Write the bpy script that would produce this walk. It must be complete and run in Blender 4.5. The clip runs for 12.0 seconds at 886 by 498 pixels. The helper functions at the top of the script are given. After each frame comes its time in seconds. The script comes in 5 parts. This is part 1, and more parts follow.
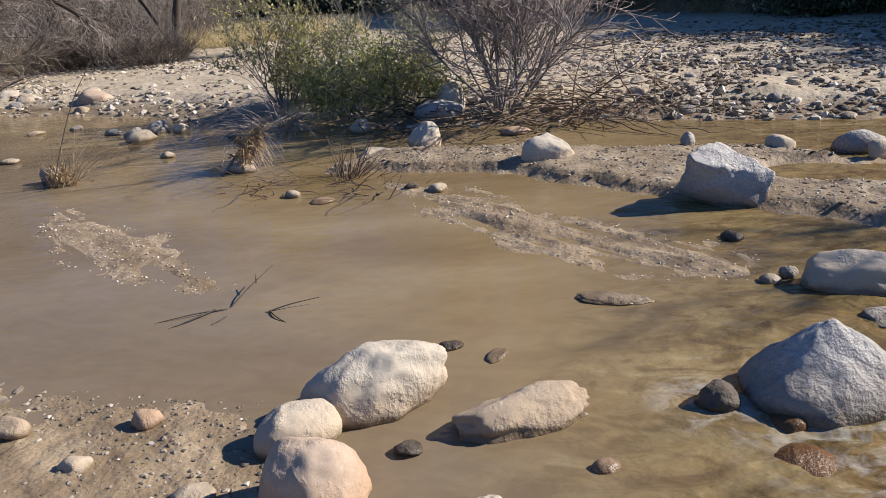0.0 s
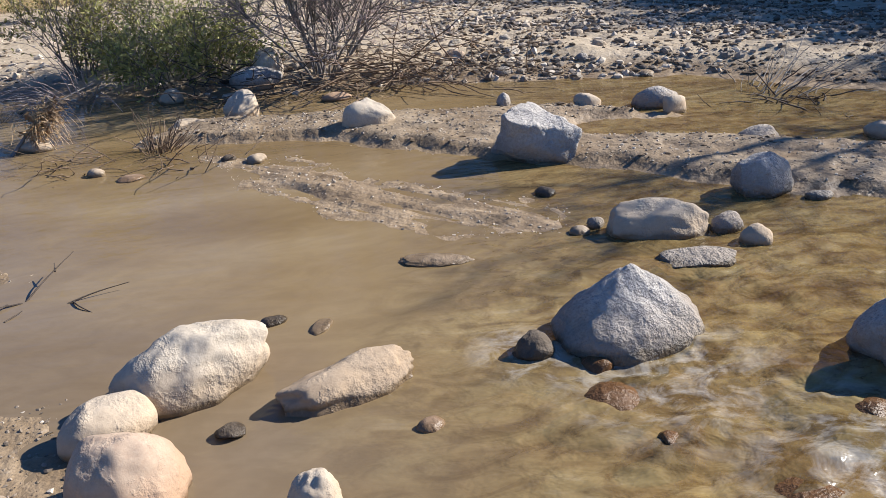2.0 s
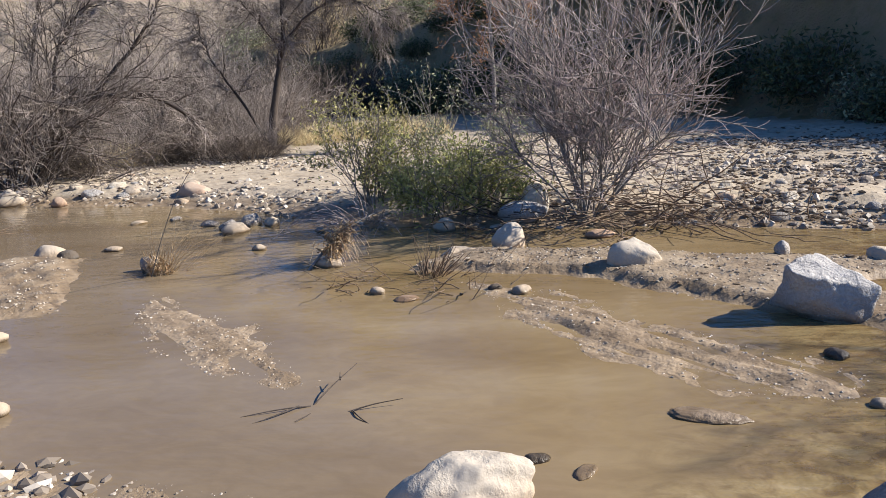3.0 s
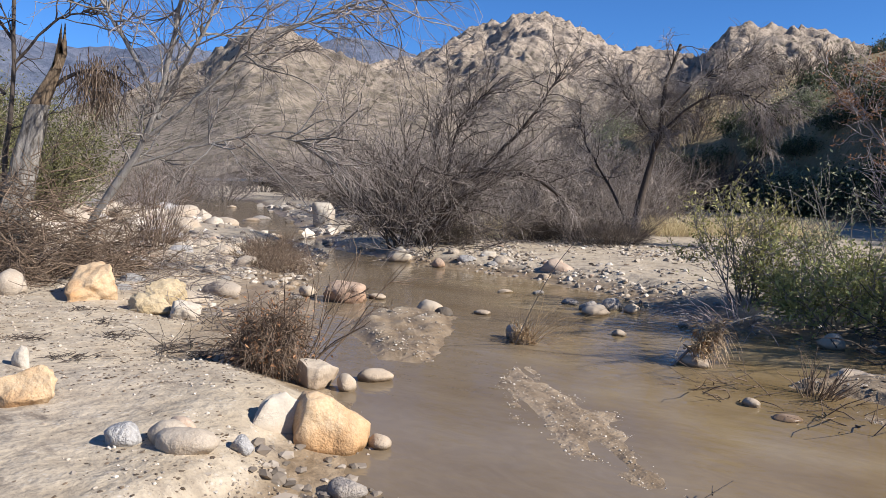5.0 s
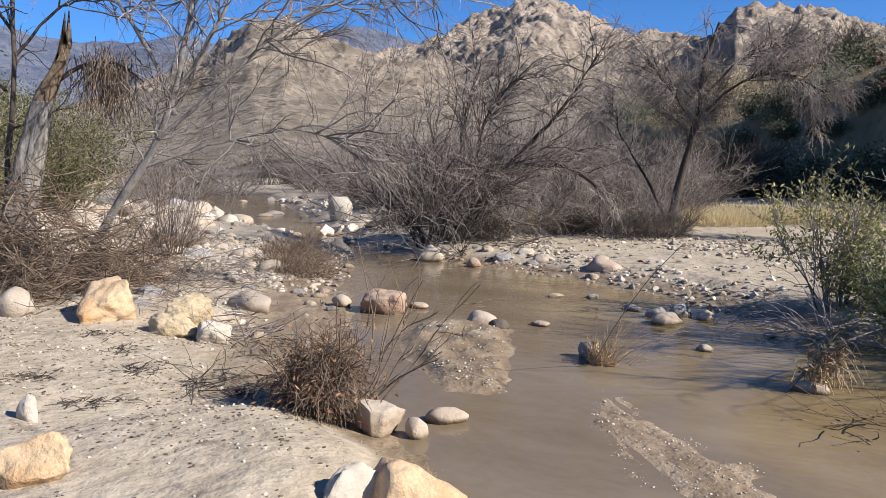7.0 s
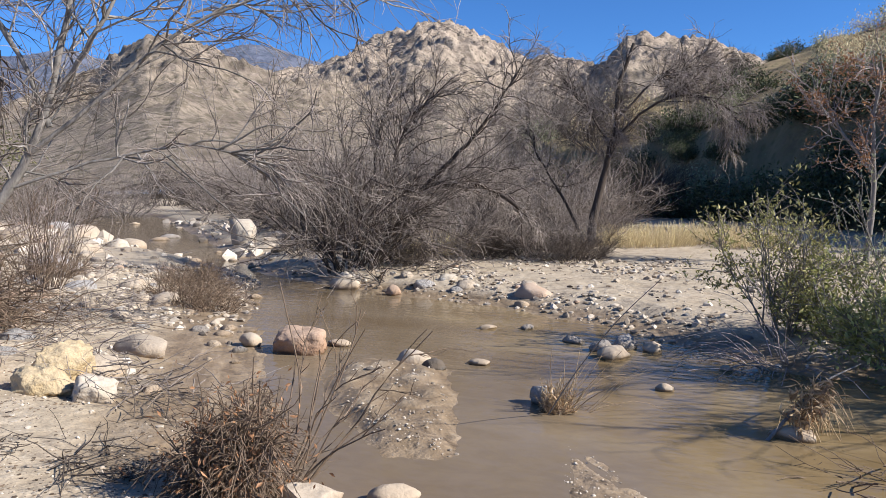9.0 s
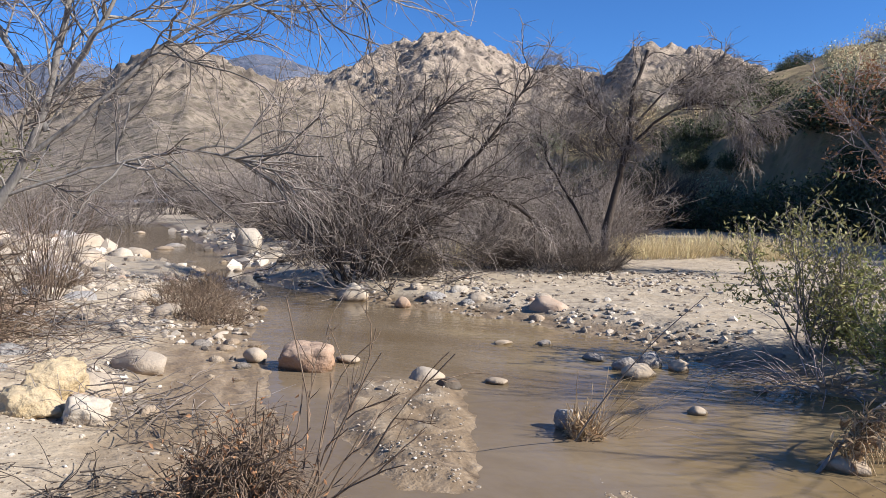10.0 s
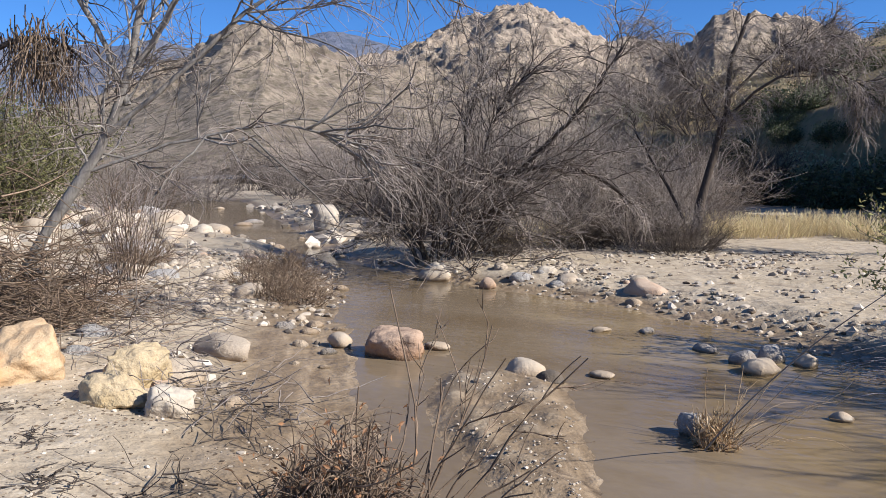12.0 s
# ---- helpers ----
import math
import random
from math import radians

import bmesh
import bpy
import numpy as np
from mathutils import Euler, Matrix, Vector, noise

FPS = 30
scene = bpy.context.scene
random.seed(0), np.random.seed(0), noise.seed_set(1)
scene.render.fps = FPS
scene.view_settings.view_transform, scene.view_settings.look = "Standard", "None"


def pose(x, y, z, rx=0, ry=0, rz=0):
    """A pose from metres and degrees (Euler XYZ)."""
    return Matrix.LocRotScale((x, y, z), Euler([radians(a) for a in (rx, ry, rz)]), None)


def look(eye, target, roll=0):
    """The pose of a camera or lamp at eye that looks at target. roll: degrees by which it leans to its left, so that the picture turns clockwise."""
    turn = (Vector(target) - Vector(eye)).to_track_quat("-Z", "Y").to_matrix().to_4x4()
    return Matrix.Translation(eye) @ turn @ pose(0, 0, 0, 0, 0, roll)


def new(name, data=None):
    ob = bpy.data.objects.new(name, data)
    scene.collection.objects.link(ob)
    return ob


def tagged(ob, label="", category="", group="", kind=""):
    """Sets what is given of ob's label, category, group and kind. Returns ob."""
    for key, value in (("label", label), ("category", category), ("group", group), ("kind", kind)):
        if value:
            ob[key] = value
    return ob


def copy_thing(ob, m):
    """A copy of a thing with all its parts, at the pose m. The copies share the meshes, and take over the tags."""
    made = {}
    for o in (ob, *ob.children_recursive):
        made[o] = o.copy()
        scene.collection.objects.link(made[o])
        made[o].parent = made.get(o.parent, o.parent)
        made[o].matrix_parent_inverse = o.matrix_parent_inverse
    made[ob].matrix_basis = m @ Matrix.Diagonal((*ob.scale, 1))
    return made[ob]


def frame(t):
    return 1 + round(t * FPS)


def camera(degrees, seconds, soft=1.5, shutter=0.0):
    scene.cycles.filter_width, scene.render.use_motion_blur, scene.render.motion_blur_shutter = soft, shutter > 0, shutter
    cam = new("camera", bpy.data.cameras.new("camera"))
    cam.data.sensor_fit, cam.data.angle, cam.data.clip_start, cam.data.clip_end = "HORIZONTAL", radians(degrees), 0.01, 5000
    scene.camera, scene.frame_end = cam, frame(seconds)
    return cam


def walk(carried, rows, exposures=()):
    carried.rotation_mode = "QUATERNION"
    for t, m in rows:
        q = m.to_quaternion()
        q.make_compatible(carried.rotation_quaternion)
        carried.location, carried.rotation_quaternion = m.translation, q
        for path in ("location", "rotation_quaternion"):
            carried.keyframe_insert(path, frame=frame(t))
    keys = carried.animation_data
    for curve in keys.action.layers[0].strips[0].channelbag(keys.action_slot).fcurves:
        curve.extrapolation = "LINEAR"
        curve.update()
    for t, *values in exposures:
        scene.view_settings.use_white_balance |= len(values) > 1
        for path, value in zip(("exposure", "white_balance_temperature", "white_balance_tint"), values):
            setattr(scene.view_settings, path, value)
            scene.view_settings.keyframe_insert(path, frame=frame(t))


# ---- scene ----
cam = camera(61.2, 12.0, soft=0.75)

PATH = [
    (0, (0.167, 0.881, 1.387), (0.091, 2.764, 0.718), -3.9),
    (0.5, (0.231, 0.913, 1.362), (0.504, 2.73, 0.572), -3.7),
    (1, (0.247, 0.916, 1.365), (0.675, 2.67, 0.504), -3.5),
    (1.5, (0.25, 0.91, 1.366), (0.695, 2.66, 0.507), -3.3),
    (2, (0.246, 0.902, 1.374), (0.587, 2.714, 0.598), -3.1),
    (2.4, (0.186, 0.914, 1.396), (0.33, 2.803, 0.754), -3.0),
    (2.5, (0.177, 0.913, 1.401), (0.25, 2.819, 0.799), -3.2),
    (2.8, (0.139, 0.902, 1.415), (0.005, 2.837, 0.928), -3.2),
    (3, (0.109, 0.906, 1.423), (-0.156, 2.845, 1.009), -3.3),
    (3.5, (0.063, 0.901, 1.441), (-0.493, 2.804, 1.178), -2.7),
    (3.7, (0.05, 0.895, 1.451), (-0.599, 2.773, 1.226), -2.3),
    (5.3, (-0.282, 0.964, 1.395), (-1.428, 2.594, 1.228), 0.8),
    (5.5, (-0.443, 1.001, 1.427), (-1.601, 2.623, 1.262), 0.2),
    (6, (-0.623, 1.059, 1.523), (-1.768, 2.688, 1.335), -0.9),
    (6.5, (-0.798, 1.229, 1.488), (-1.936, 2.862, 1.291), -0.3),
    (8.3, (-1.374, 1.791, 1.493), (-2.385, 3.507, 1.306), -0.1),
    (8.5, (-1.428, 1.853, 1.493), (-2.41, 3.586, 1.313), -0.2),
    (9, (-1.613, 1.986, 1.499), (-2.513, 3.766, 1.352), 0.1),
    (9.5, (-1.738, 2.09, 1.508), (-2.593, 3.893, 1.38), 0.2),
    (10, (-1.85, 2.268, 1.49), (-2.764, 4.043, 1.369), 0.3),
    (10.5, (-1.963, 2.381, 1.487), (-2.944, 4.12, 1.367), 0.4),
    (11, (-2.127, 2.476, 1.485), (-3.156, 4.187, 1.357), 0.5),
    (11.5, (-2.244, 2.577, 1.492), (-3.3, 4.269, 1.342), 0.4),
    (12, (-2.282, 2.606, 1.492), (-3.356, 4.283, 1.306), 0.2),
]
walk(cam, [(t, look(eye, target, roll)) for t, eye, target, roll in PATH],
     [(0.0, 0.68, 6500, 10), (3.2, 0.95, 6400, 10), (5.3, 0.70, 6250, 10), (9.5, 0.82, 6250, 10), (12.0, 0.72, 6250, 10)])

# ---- world, sun, exposure ----
SUN_TO = Vector((0.83, 0.13, 0.55)).normalized()
world = bpy.data.worlds.new("sky")
scene.world = world
world.use_nodes = True
wn = world.node_tree
sky = wn.nodes.new("ShaderNodeTexSky")
sky.sky_type, sky.sun_disc = "NISHITA", False
sky.sun_elevation = math.asin(SUN_TO.z)
sky.sun_rotation = math.atan2(SUN_TO.x, SUN_TO.y)
sky.altitude, sky.air_density, sky.dust_density, sky.ozone_density = 2000, 1.0, 0.0, 6.0
tint = wn.nodes.new("ShaderNodeMix")
tint.data_type, tint.blend_type = "RGBA", "MULTIPLY"
tint.inputs[0].default_value, tint.inputs[7].default_value = 1.0, (0.83, 1.25, 1.64, 1)
wn.links.new(sky.outputs[0], tint.inputs[6])
wn.links.new(tint.outputs[2], wn.nodes["Background"].inputs[0])
wn.nodes["Background"].inputs[1].default_value = 0.054
sun = new("sun", bpy.data.lights.new("sun", "SUN"))
sun.data.energy, sun.data.angle, sun.data.color = 5.0, radians(0.53), (1.0, 0.95, 0.88)
sun.matrix_world = look(SUN_TO * 100, (0, 0, 0))


# ---- materials ----
class Nodes:
    """A small wrapper to write node materials in few lines."""

    def __init__(self, name):
        self.mat = bpy.data.materials.new(name)
        self.mat.use_nodes = True
        self.tree = self.mat.node_tree
        self.bsdf = self.tree.nodes["Principled BSDF"]
        self.out = self.tree.nodes["Material Output"]

    def add(self, kind, **values):
        n = self.tree.nodes.new("ShaderNode" + kind)
        for key, value in values.items():
            n.inputs[key.replace("_", " ")].default_value = value
        return n

    def link(self, a, b):
        self.tree.links.new(a, b)

    def place(self, space="Object", scale=(1, 1, 1)):
        m = self.add("Mapping", Scale=scale)
        if space == "World":
            self.link(self.add("NewGeometry").outputs["Position"], m.inputs["Vector"])
        else:
            self.link(self.add("TexCoord").outputs[space], m.inputs["Vector"])
        return m.outputs[0]

    def noise(self, at, scale, detail=5.0, rough=0.6):
        n = self.add("TexNoise", Scale=scale, Detail=detail, Roughness=rough)
        self.link(at, n.inputs["Vector"])
        return n.outputs["Fac"]

    def ramp(self, fac, *stops):
        n = self.add("ValToRGB")
        while len(n.color_ramp.elements) < len(stops):
            n.color_ramp.elements.new(0.5)
        for el, (pos, col) in zip(n.color_ramp.elements, stops):
            el.position, el.color = pos, (*col, 1) if len(col) == 3 else col
        self.link(fac, n.inputs[0])
        return n.outputs[0]

    def span(self, fac, a, b, c=0.0, d=1.0):
        n = self.add("MapRange")
        n.inputs[1].default_value, n.inputs[2].default_value = a, b
        n.inputs[3].default_value, n.inputs[4].default_value = c, d
        self.link(fac, n.inputs[0])
        return n.outputs[0]

    def math(self, how, a, b):
        n = self.tree.nodes.new("ShaderNodeMath")
        n.operation = how
        for i, v in enumerate((a, b)):
            if isinstance(v, (int, float)):
                n.inputs[i].default_value = v
            else:
                self.link(v, n.inputs[i])
        return n.outputs[0]

    def mix(self, fac, a, b, how="MIX"):
        n = self.tree.nodes.new("ShaderNodeMix")
        n.data_type, n.blend_type = "RGBA", how
        for i, v in ((0, fac), (6, a), (7, b)):
            if isinstance(v, (int, float)):
                n.inputs[i].default_value = v
            elif isinstance(v, tuple):
                n.inputs[i].default_value = (*v, 1)
            else:
                self.link(v, n.inputs[i])
        return n.outputs[2]

    def bump(self, height, strength, distance):
        n = self.add("Bump", Strength=strength, Distance=distance)
        self.link(height, n.inputs["Height"])
        self.link(n.outputs[0], self.bsdf.inputs["Normal"])
        return n.outputs[0]

    def done(self, colour, rough=0.85, spec=0.3):
        if isinstance(colour, tuple):
            self.bsdf.inputs["Base Color"].default_value = (*colour, 1)
        else:
            self.link(colour, self.bsdf.inputs["Base Color"])
        if isinstance(rough, (int, float)):
            self.bsdf.inputs["Roughness"].default_value = rough
        else:
            self.link(rough, self.bsdf.inputs["Roughness"])
        self.bsdf.inputs["Specular IOR Level"].default_value = spec
        return self.mat


def stone_material(name, light, dark, stain, amount=0.35, wet_line=0.035, pit=0.4, fleckle=0.3):
    """Granite: mottled mineral grain, broad stains, a damp foot at the waterline."""
    n = Nodes(name)
    at = n.place()
    broad = n.noise(at, 3.0, 4)
    grain = n.noise(at, 55.0, 6, 0.75)
    fleck = n.noise(at, 160.0, 3, 0.8)
    c = n.mix(n.span(grain, 0.35, 0.68), dark, light)
    c = n.mix(n.span(broad, 0.5, 0.72, 0, amount), c, stain)
    patch = n.span(n.noise(at, 5.0, 6, 0.65), 0.46, 0.72)
    c = n.mix(n.math("MULTIPLY", patch, 0.55), c, tuple(v * 0.62 for v in dark))
    c = n.mix(n.span(fleck, 0.6, 0.75, 0, fleckle), c, tuple(v * 0.3 for v in dark))
    rnd = n.add("ObjectInfo").outputs["Random"]
    c = n.mix(n.span(rnd, 0, 1, 0, 0.35), c, tuple(v * 0.72 for v in light), "MIX")
    z = n.add("SeparateXYZ")
    n.link(n.add("NewGeometry").outputs["Position"], z.inputs[0])
    h = n.math("ADD", z.outputs[2], n.span(n.noise(at, 9.0), 0, 1, -0.03, 0.03))
    wet = n.span(h, wet_line - 0.02, wet_line + 0.015, 1, 0)
    c = n.mix(wet, c, n.mix(1.0, c, (0.42, 0.36, 0.28), "MULTIPLY"))
    silt = n.math("MULTIPLY", n.span(n.math("ADD", h, n.span(broad, 0.3, 0.7, -0.04, 0.04)), wet_line + 0.02, wet_line + 0.13, 0.65, 0), n.span(wet, 0, 1, 1, 0))
    c = n.mix(silt, c, tuple(v * k for v, k in zip(dark, (0.92, 0.78, 0.62))))
    rough = n.span(wet, 0, 1, 0.88, 0.35)
    rise = n.math("ADD", n.math("MULTIPLY", grain, 0.22), n.math("MULTIPLY", n.noise(at, 14.0, 5, 0.62), 1.1))
    n.bump(n.math("MULTIPLY", rise, n.math("ADD", n.math("MULTIPLY", patch, 0.45), pit)), 0.9, 0.03)
    return n.done(c, rough, 0.3)


def ground_material():
    n = Nodes("river_sand")
    at = n.place("World")
    broad = n.noise(at, 0.55, 5)
    mid = n.noise(at, 4.5, 6, 0.65)
    fine = n.noise(at, 60.0, 4, 0.8)
    c = n.ramp(mid, (0.3, (0.33, 0.258, 0.172)), (0.52, (0.425, 0.344, 0.243)), (0.75, (0.50, 0.414, 0.304)))
    c = n.mix(n.span(broad, 0.42, 0.7, 0, 0.4), c, (0.44, 0.365, 0.285))
    c = n.mix(n.span(fine, 0.55, 0.72, 0, 0.75), c, (0.17, 0.14, 0.11))
    vor = n.add("TexVoronoi", Scale=26.0)
    n.link(at, vor.inputs["Vector"])
    c = n.mix(n.math("MULTIPLY", n.span(vor.outputs["Distance"], 0.12, 0.3, 0.6, 0), n.span(mid, 0.45, 0.6)), c, (0.55, 0.5, 0.43))
    litter = n.add("TexNoise", Scale=1.0, Detail=6.0, Roughness=0.7)
    n.link(n.place("World", (2.5, 5.0, 3.0)), litter.inputs["Vector"])
    c = n.mix(n.math("MULTIPLY", n.span(litter.outputs["Fac"], 0.54, 0.66, 0, 0.8), n.span(broad, 0.42, 0.58)), c, (0.13, 0.1, 0.075))
    z = n.add("SeparateXYZ")
    n.link(n.add("NewGeometry").outputs["Position"], z.inputs[0])
    h = n.math("ADD", z.outputs[2], n.span(n.noise(at, 2.2, 4), 0, 1, -0.03, 0.03))
    wet = n.span(h, 0.045, 0.125, 1, 0)
    turn = n.add("Mapping", Rotation=(0, 0, radians(48)))
    n.link(at, turn.inputs["Vector"])
    flow = n.add("Mapping", Scale=(1.4, 8.0, 1))
    n.link(turn.outputs[0], flow.inputs["Vector"])
    streak = n.math("MULTIPLY", n.span(n.noise(flow.outputs[0], 1.0, 5, 0.6), 0.42, 0.62), n.span(h, 0.02, 0.055, 1, 0))
    soaked = n.mix(streak, n.mix(1.0, c, (0.52, 0.46, 0.39), "MULTIPLY"), n.mix(1.0, c, (0.82, 0.75, 0.67), "MULTIPLY"))
    c = n.mix(wet, c, soaked)
    n.bump(n.math("ADD", n.math("ADD", n.math("MULTIPLY", fine, 0.07), n.math("MULTIPLY", mid, 0.45)), n.math("MULTIPLY", n.noise(at, 9.0, 3, 0.5), 0.4)), 1.0, 0.05)
    return n.done(c, n.span(wet, 0, 1, 0.95, 0.5), 0.25)


def water_material():
    """Silty water: a brown body that hides most of the bed, under a smooth rippled surface; clearer over the riffle."""
    n = Nodes("silty_water")
    at = n.place("World")
    silt = n.noise(n.place("World", (0.35, 0.8, 1)), 1.1, 4, 0.55)
    c = n.ramp(silt, (0.3, (0.188, 0.134, 0.078)), (0.5, (0.224, 0.167, 0.105)), (0.72, (0.265, 0.204, 0.138)))
    w = n.add("SeparateXYZ")
    n.link(at, w.inputs[0])
    side = n.math("ADD", n.math("MULTIPLY", w.outputs[0], 0.76), n.math("MULTIPLY", w.outputs[1], 0.65))
    brown = n.span(n.math("ADD", side, n.span(silt, 0.3, 0.7, -0.35, 0.35)), 1.95, 2.5)
    c = n.mix(brown, c, n.ramp(silt, (0.3, (0.18, 0.12, 0.055)), (0.5, (0.26, 0.185, 0.095)), (0.72, (0.34, 0.26, 0.15))))
    run = n.math("ADD", n.math("SUBTRACT", w.outputs[0], n.math("MULTIPLY", w.outputs[1], 0.35)), n.math("MULTIPLY", silt, 1.4))
    clear = n.span(run, -0.2, 1.0)
    swirl = n.add("TexNoise", Scale=1.0, Detail=6.0, Roughness=0.62, Distortion=1.3)
    n.link(n.place("World", (2.2, 4.2, 1)), swirl.inputs["Vector"])
    streaks = n.ramp(swirl.outputs["Fac"], (0.32, (0.15, 0.10, 0.045)), (0.48, (0.27, 0.19, 0.085)), (0.62, (0.36, 0.27, 0.125)), (0.74, (0.48, 0.39, 0.25)))
    eddy = n.add("TexNoise", Scale=1.0, Detail=6.0, Roughness=0.6, Distortion=2.4)
    n.link(n.place("World", (3.0, 5.5, 1)), eddy.inputs["Vector"])
    streaks = n.mix(1.0, streaks, n.ramp(eddy.outputs["Fac"], (0.36, (0.50, 0.46, 0.42)), (0.5, (0.95, 0.95, 0.93)), (0.66, (1.12, 1.14, 1.12))), "MULTIPLY")
    c = n.mix(clear, c, streaks)
    c = n.mix(n.span(clear, 0, 1, 0.3, 0.0), c, n.mix(1.0, c, n.ramp(eddy.outputs["Fac"], (0.40, (0.8, 0.78, 0.76)), (0.6, (1.05, 1.05, 1.05))), "MULTIPLY"))
    wave = n.add("TexNoise", Scale=1.0, Detail=3.0, Roughness=0.5)
    n.link(n.place("World", (4.0, 9.0, 1)), wave.inputs["Vector"])
    riffle = n.add("TexNoise", Scale=1.0, Detail=3.0, Roughness=0.55, Distortion=0.3)
    n.link(n.place("World", (9.0, 15.0, 1)), riffle.inputs["Vector"])
    rapid = None
    for x, y, r in ((1.35, 2.85, 0.5), (2.3, 2.45, 0.5), (1.75, 2.2, 0.6), (0.95, 3.1, 0.25)):
        d = n.tree.nodes.new("ShaderNodeVectorMath")
        d.operation = "DISTANCE"
        n.link(at, d.inputs[0])
        d.inputs[1].default_value = (x, y, 0)
        m = n.span(d.outputs["Value"], r * 0.3, r, 1, 0)
        rapid = m if rapid is None else n.math("MAXIMUM", rapid, m)
    froth = n.add("TexNoise", Scale=1.0, Detail=6.0, Roughness=0.7, Distortion=0.7)
    n.link(n.place("World", (6.0, 9.0, 1)), froth.inputs["Vector"])
    foam = n.math("MULTIPLY", n.span(froth.outputs["Fac"], 0.46, 0.61), n.math("MULTIPLY", rapid, 0.5))
    c = n.mix(foam, c, (0.75, 0.72, 0.66))
    height = n.math("ADD", n.math("MULTIPLY", wave.outputs["Fac"], 0.35), n.math("MULTIPLY", n.math("MULTIPLY", riffle.outputs["Fac"], clear), 1.3))
    n.bump(height, 0.35, 0.05)
    n.done(c, n.span(foam, 0, 1, 0.06, 0.6), 0.36)
    n.bsdf.inputs["IOR"].default_value = 1.33
    see = n.add("BsdfTransparent", Color=(0.85, 0.70, 0.46, 1))
    mix = n.add("MixShader")
    body = n.math("MAXIMUM", n.span(clear, 0, 1, 0.88, 0.60), foam)
    n.link(body, mix.inputs[0])
    n.link(see.outputs[0], mix.inputs[1])
    n.link(n.bsdf.outputs[0], mix.inputs[2])
    n.link(mix.outputs[0], n.out.inputs[0])
    return n.mat


def bark_material(name, light, dark, scale=30.0):
    n = Nodes(name)
    at = n.place("Object", (1, 1, 0.25))
    g = n.noise(at, scale, 5, 0.7)
    c = n.mix(n.span(g, 0.35, 0.65), dark, light)
    rnd = n.add("NewGeometry").outputs["Random Per Island"]
    # wide random darkening paints shaded twigs among lit ones
    c = n.mix(n.span(rnd, 0, 1, 0, 0.8), c, tuple(v * 0.55 for v in dark))
    n.bump(g, 0.6, 0.01)
    return n.done(c, 0.9, 0.2)


def leaf_material(name, a, b, through_light=0.25):
    n = Nodes(name)
    rnd = n.add("NewGeometry").outputs["Random Per Island"]
    c = n.ramp(rnd, (0.0, a), (0.7, b), (1.0, tuple(min(1, v * 1.5) for v in b)))
    n.bsdf.inputs["Subsurface Weight"].default_value = 0.0
    n.done(c, 0.6, 0.3)
    t = n.add("BsdfTranslucent")
    n.link(c, t.inputs[0])
    mix = n.add("MixShader")
    mix.inputs[0].default_value = through_light
    n.link(n.bsdf.outputs[0], mix.inputs[1])
    n.link(t.outputs[0], mix.inputs[2])
    n.link(mix.outputs[0], n.out.inputs[0])
    return n.mat


def mountain_material(name, rock, dark, brush, cover=0.5, scale=0.05):
    n = Nodes(name)
    at = n.place("World")
    big = n.noise(at, scale * 0.25, 6, 0.65)
    crag = n.noise(at, scale, 8, 0.75)
    spots = n.add("TexVoronoi", Scale=scale * 2.6)
    n.link(at, spots.inputs["Vector"])
    # dark tone in the noise's hollows paints shadow between the crags
    c = n.mix(n.span(crag, 0.38, 0.62), dark, rock)
    c = n.mix(n.span(big, 0.42, 0.62, 0, 0.7), c, tuple(v * 0.8 for v in rock))
    z = n.add("SeparateXYZ")
    n.link(at, z.inputs[0])
    green = n.math("MULTIPLY", n.span(spots.outputs["Distance"], 0.2, 0.42, 1, 0), n.span(big, 0.4, 0.6, 0.25 * cover, cover))
    low = n.span(n.math("ADD", z.outputs[2], n.span(big, 0.3, 0.7, -25, 25)), 35, 105, 0.75, 0.0)
    scrub = n.math("MULTIPLY", low, n.span(n.noise(at, scale * 4.0, 4, 0.7), 0.40, 0.58))
    c = n.mix(green, c, brush)
    c = n.mix(n.math("MULTIPLY", scrub, cover), c, tuple(v * 1.7 for v in brush))
    n.bump(crag, 1.0, 0.35 / scale)
    return n.done(c, 0.95, 0.1)


PALE = stone_material("pale_granite", (0.55, 0.475, 0.375), (0.44, 0.375, 0.30), (0.43, 0.325, 0.215), 0.85, 0.035, 0.15, 0.25)
GREY = stone_material("grey_granite", (0.56, 0.525, 0.49), (0.31, 0.285, 0.26), (0.44, 0.40, 0.35), 0.35, 0.035, 1.5, 0.6)
GOLD = stone_material("iron_stained_granite", (0.61, 0.45, 0.285), (0.47, 0.31, 0.165), (0.50, 0.25, 0.09), 1.0, 0.035, 0.4, 0.45)
PINK = stone_material("pinkish_granite", (0.51, 0.395, 0.295), (0.40, 0.285, 0.205), (0.50, 0.29, 0.17), 0.9, 0.035, 0.12, 0.2)
DARK = stone_material("dark_wet_stone", (0.20, 0.17, 0.14), (0.10, 0.085, 0.07), (0.22, 0.15, 0.09))
RUST = stone_material("rust_brown_stone", (0.38, 0.215, 0.10), (0.22, 0.125, 0.06), (0.42, 0.26, 0.09), 0.7, 0.06, 0.5, 0.2)
COBBLE = stone_material("tan_cobble_granite", (0.51, 0.42, 0.32), (0.35, 0.285, 0.215), (0.44, 0.32, 0.21), 0.6, 0.035, 0.15, 0.25)
YELLOW = stone_material("yellow_crusted_granite", (0.56, 0.44, 0.28), (0.42, 0.32, 0.19), (0.50, 0.35, 0.15), 0.8, 0.035, 0.6, 0.4)
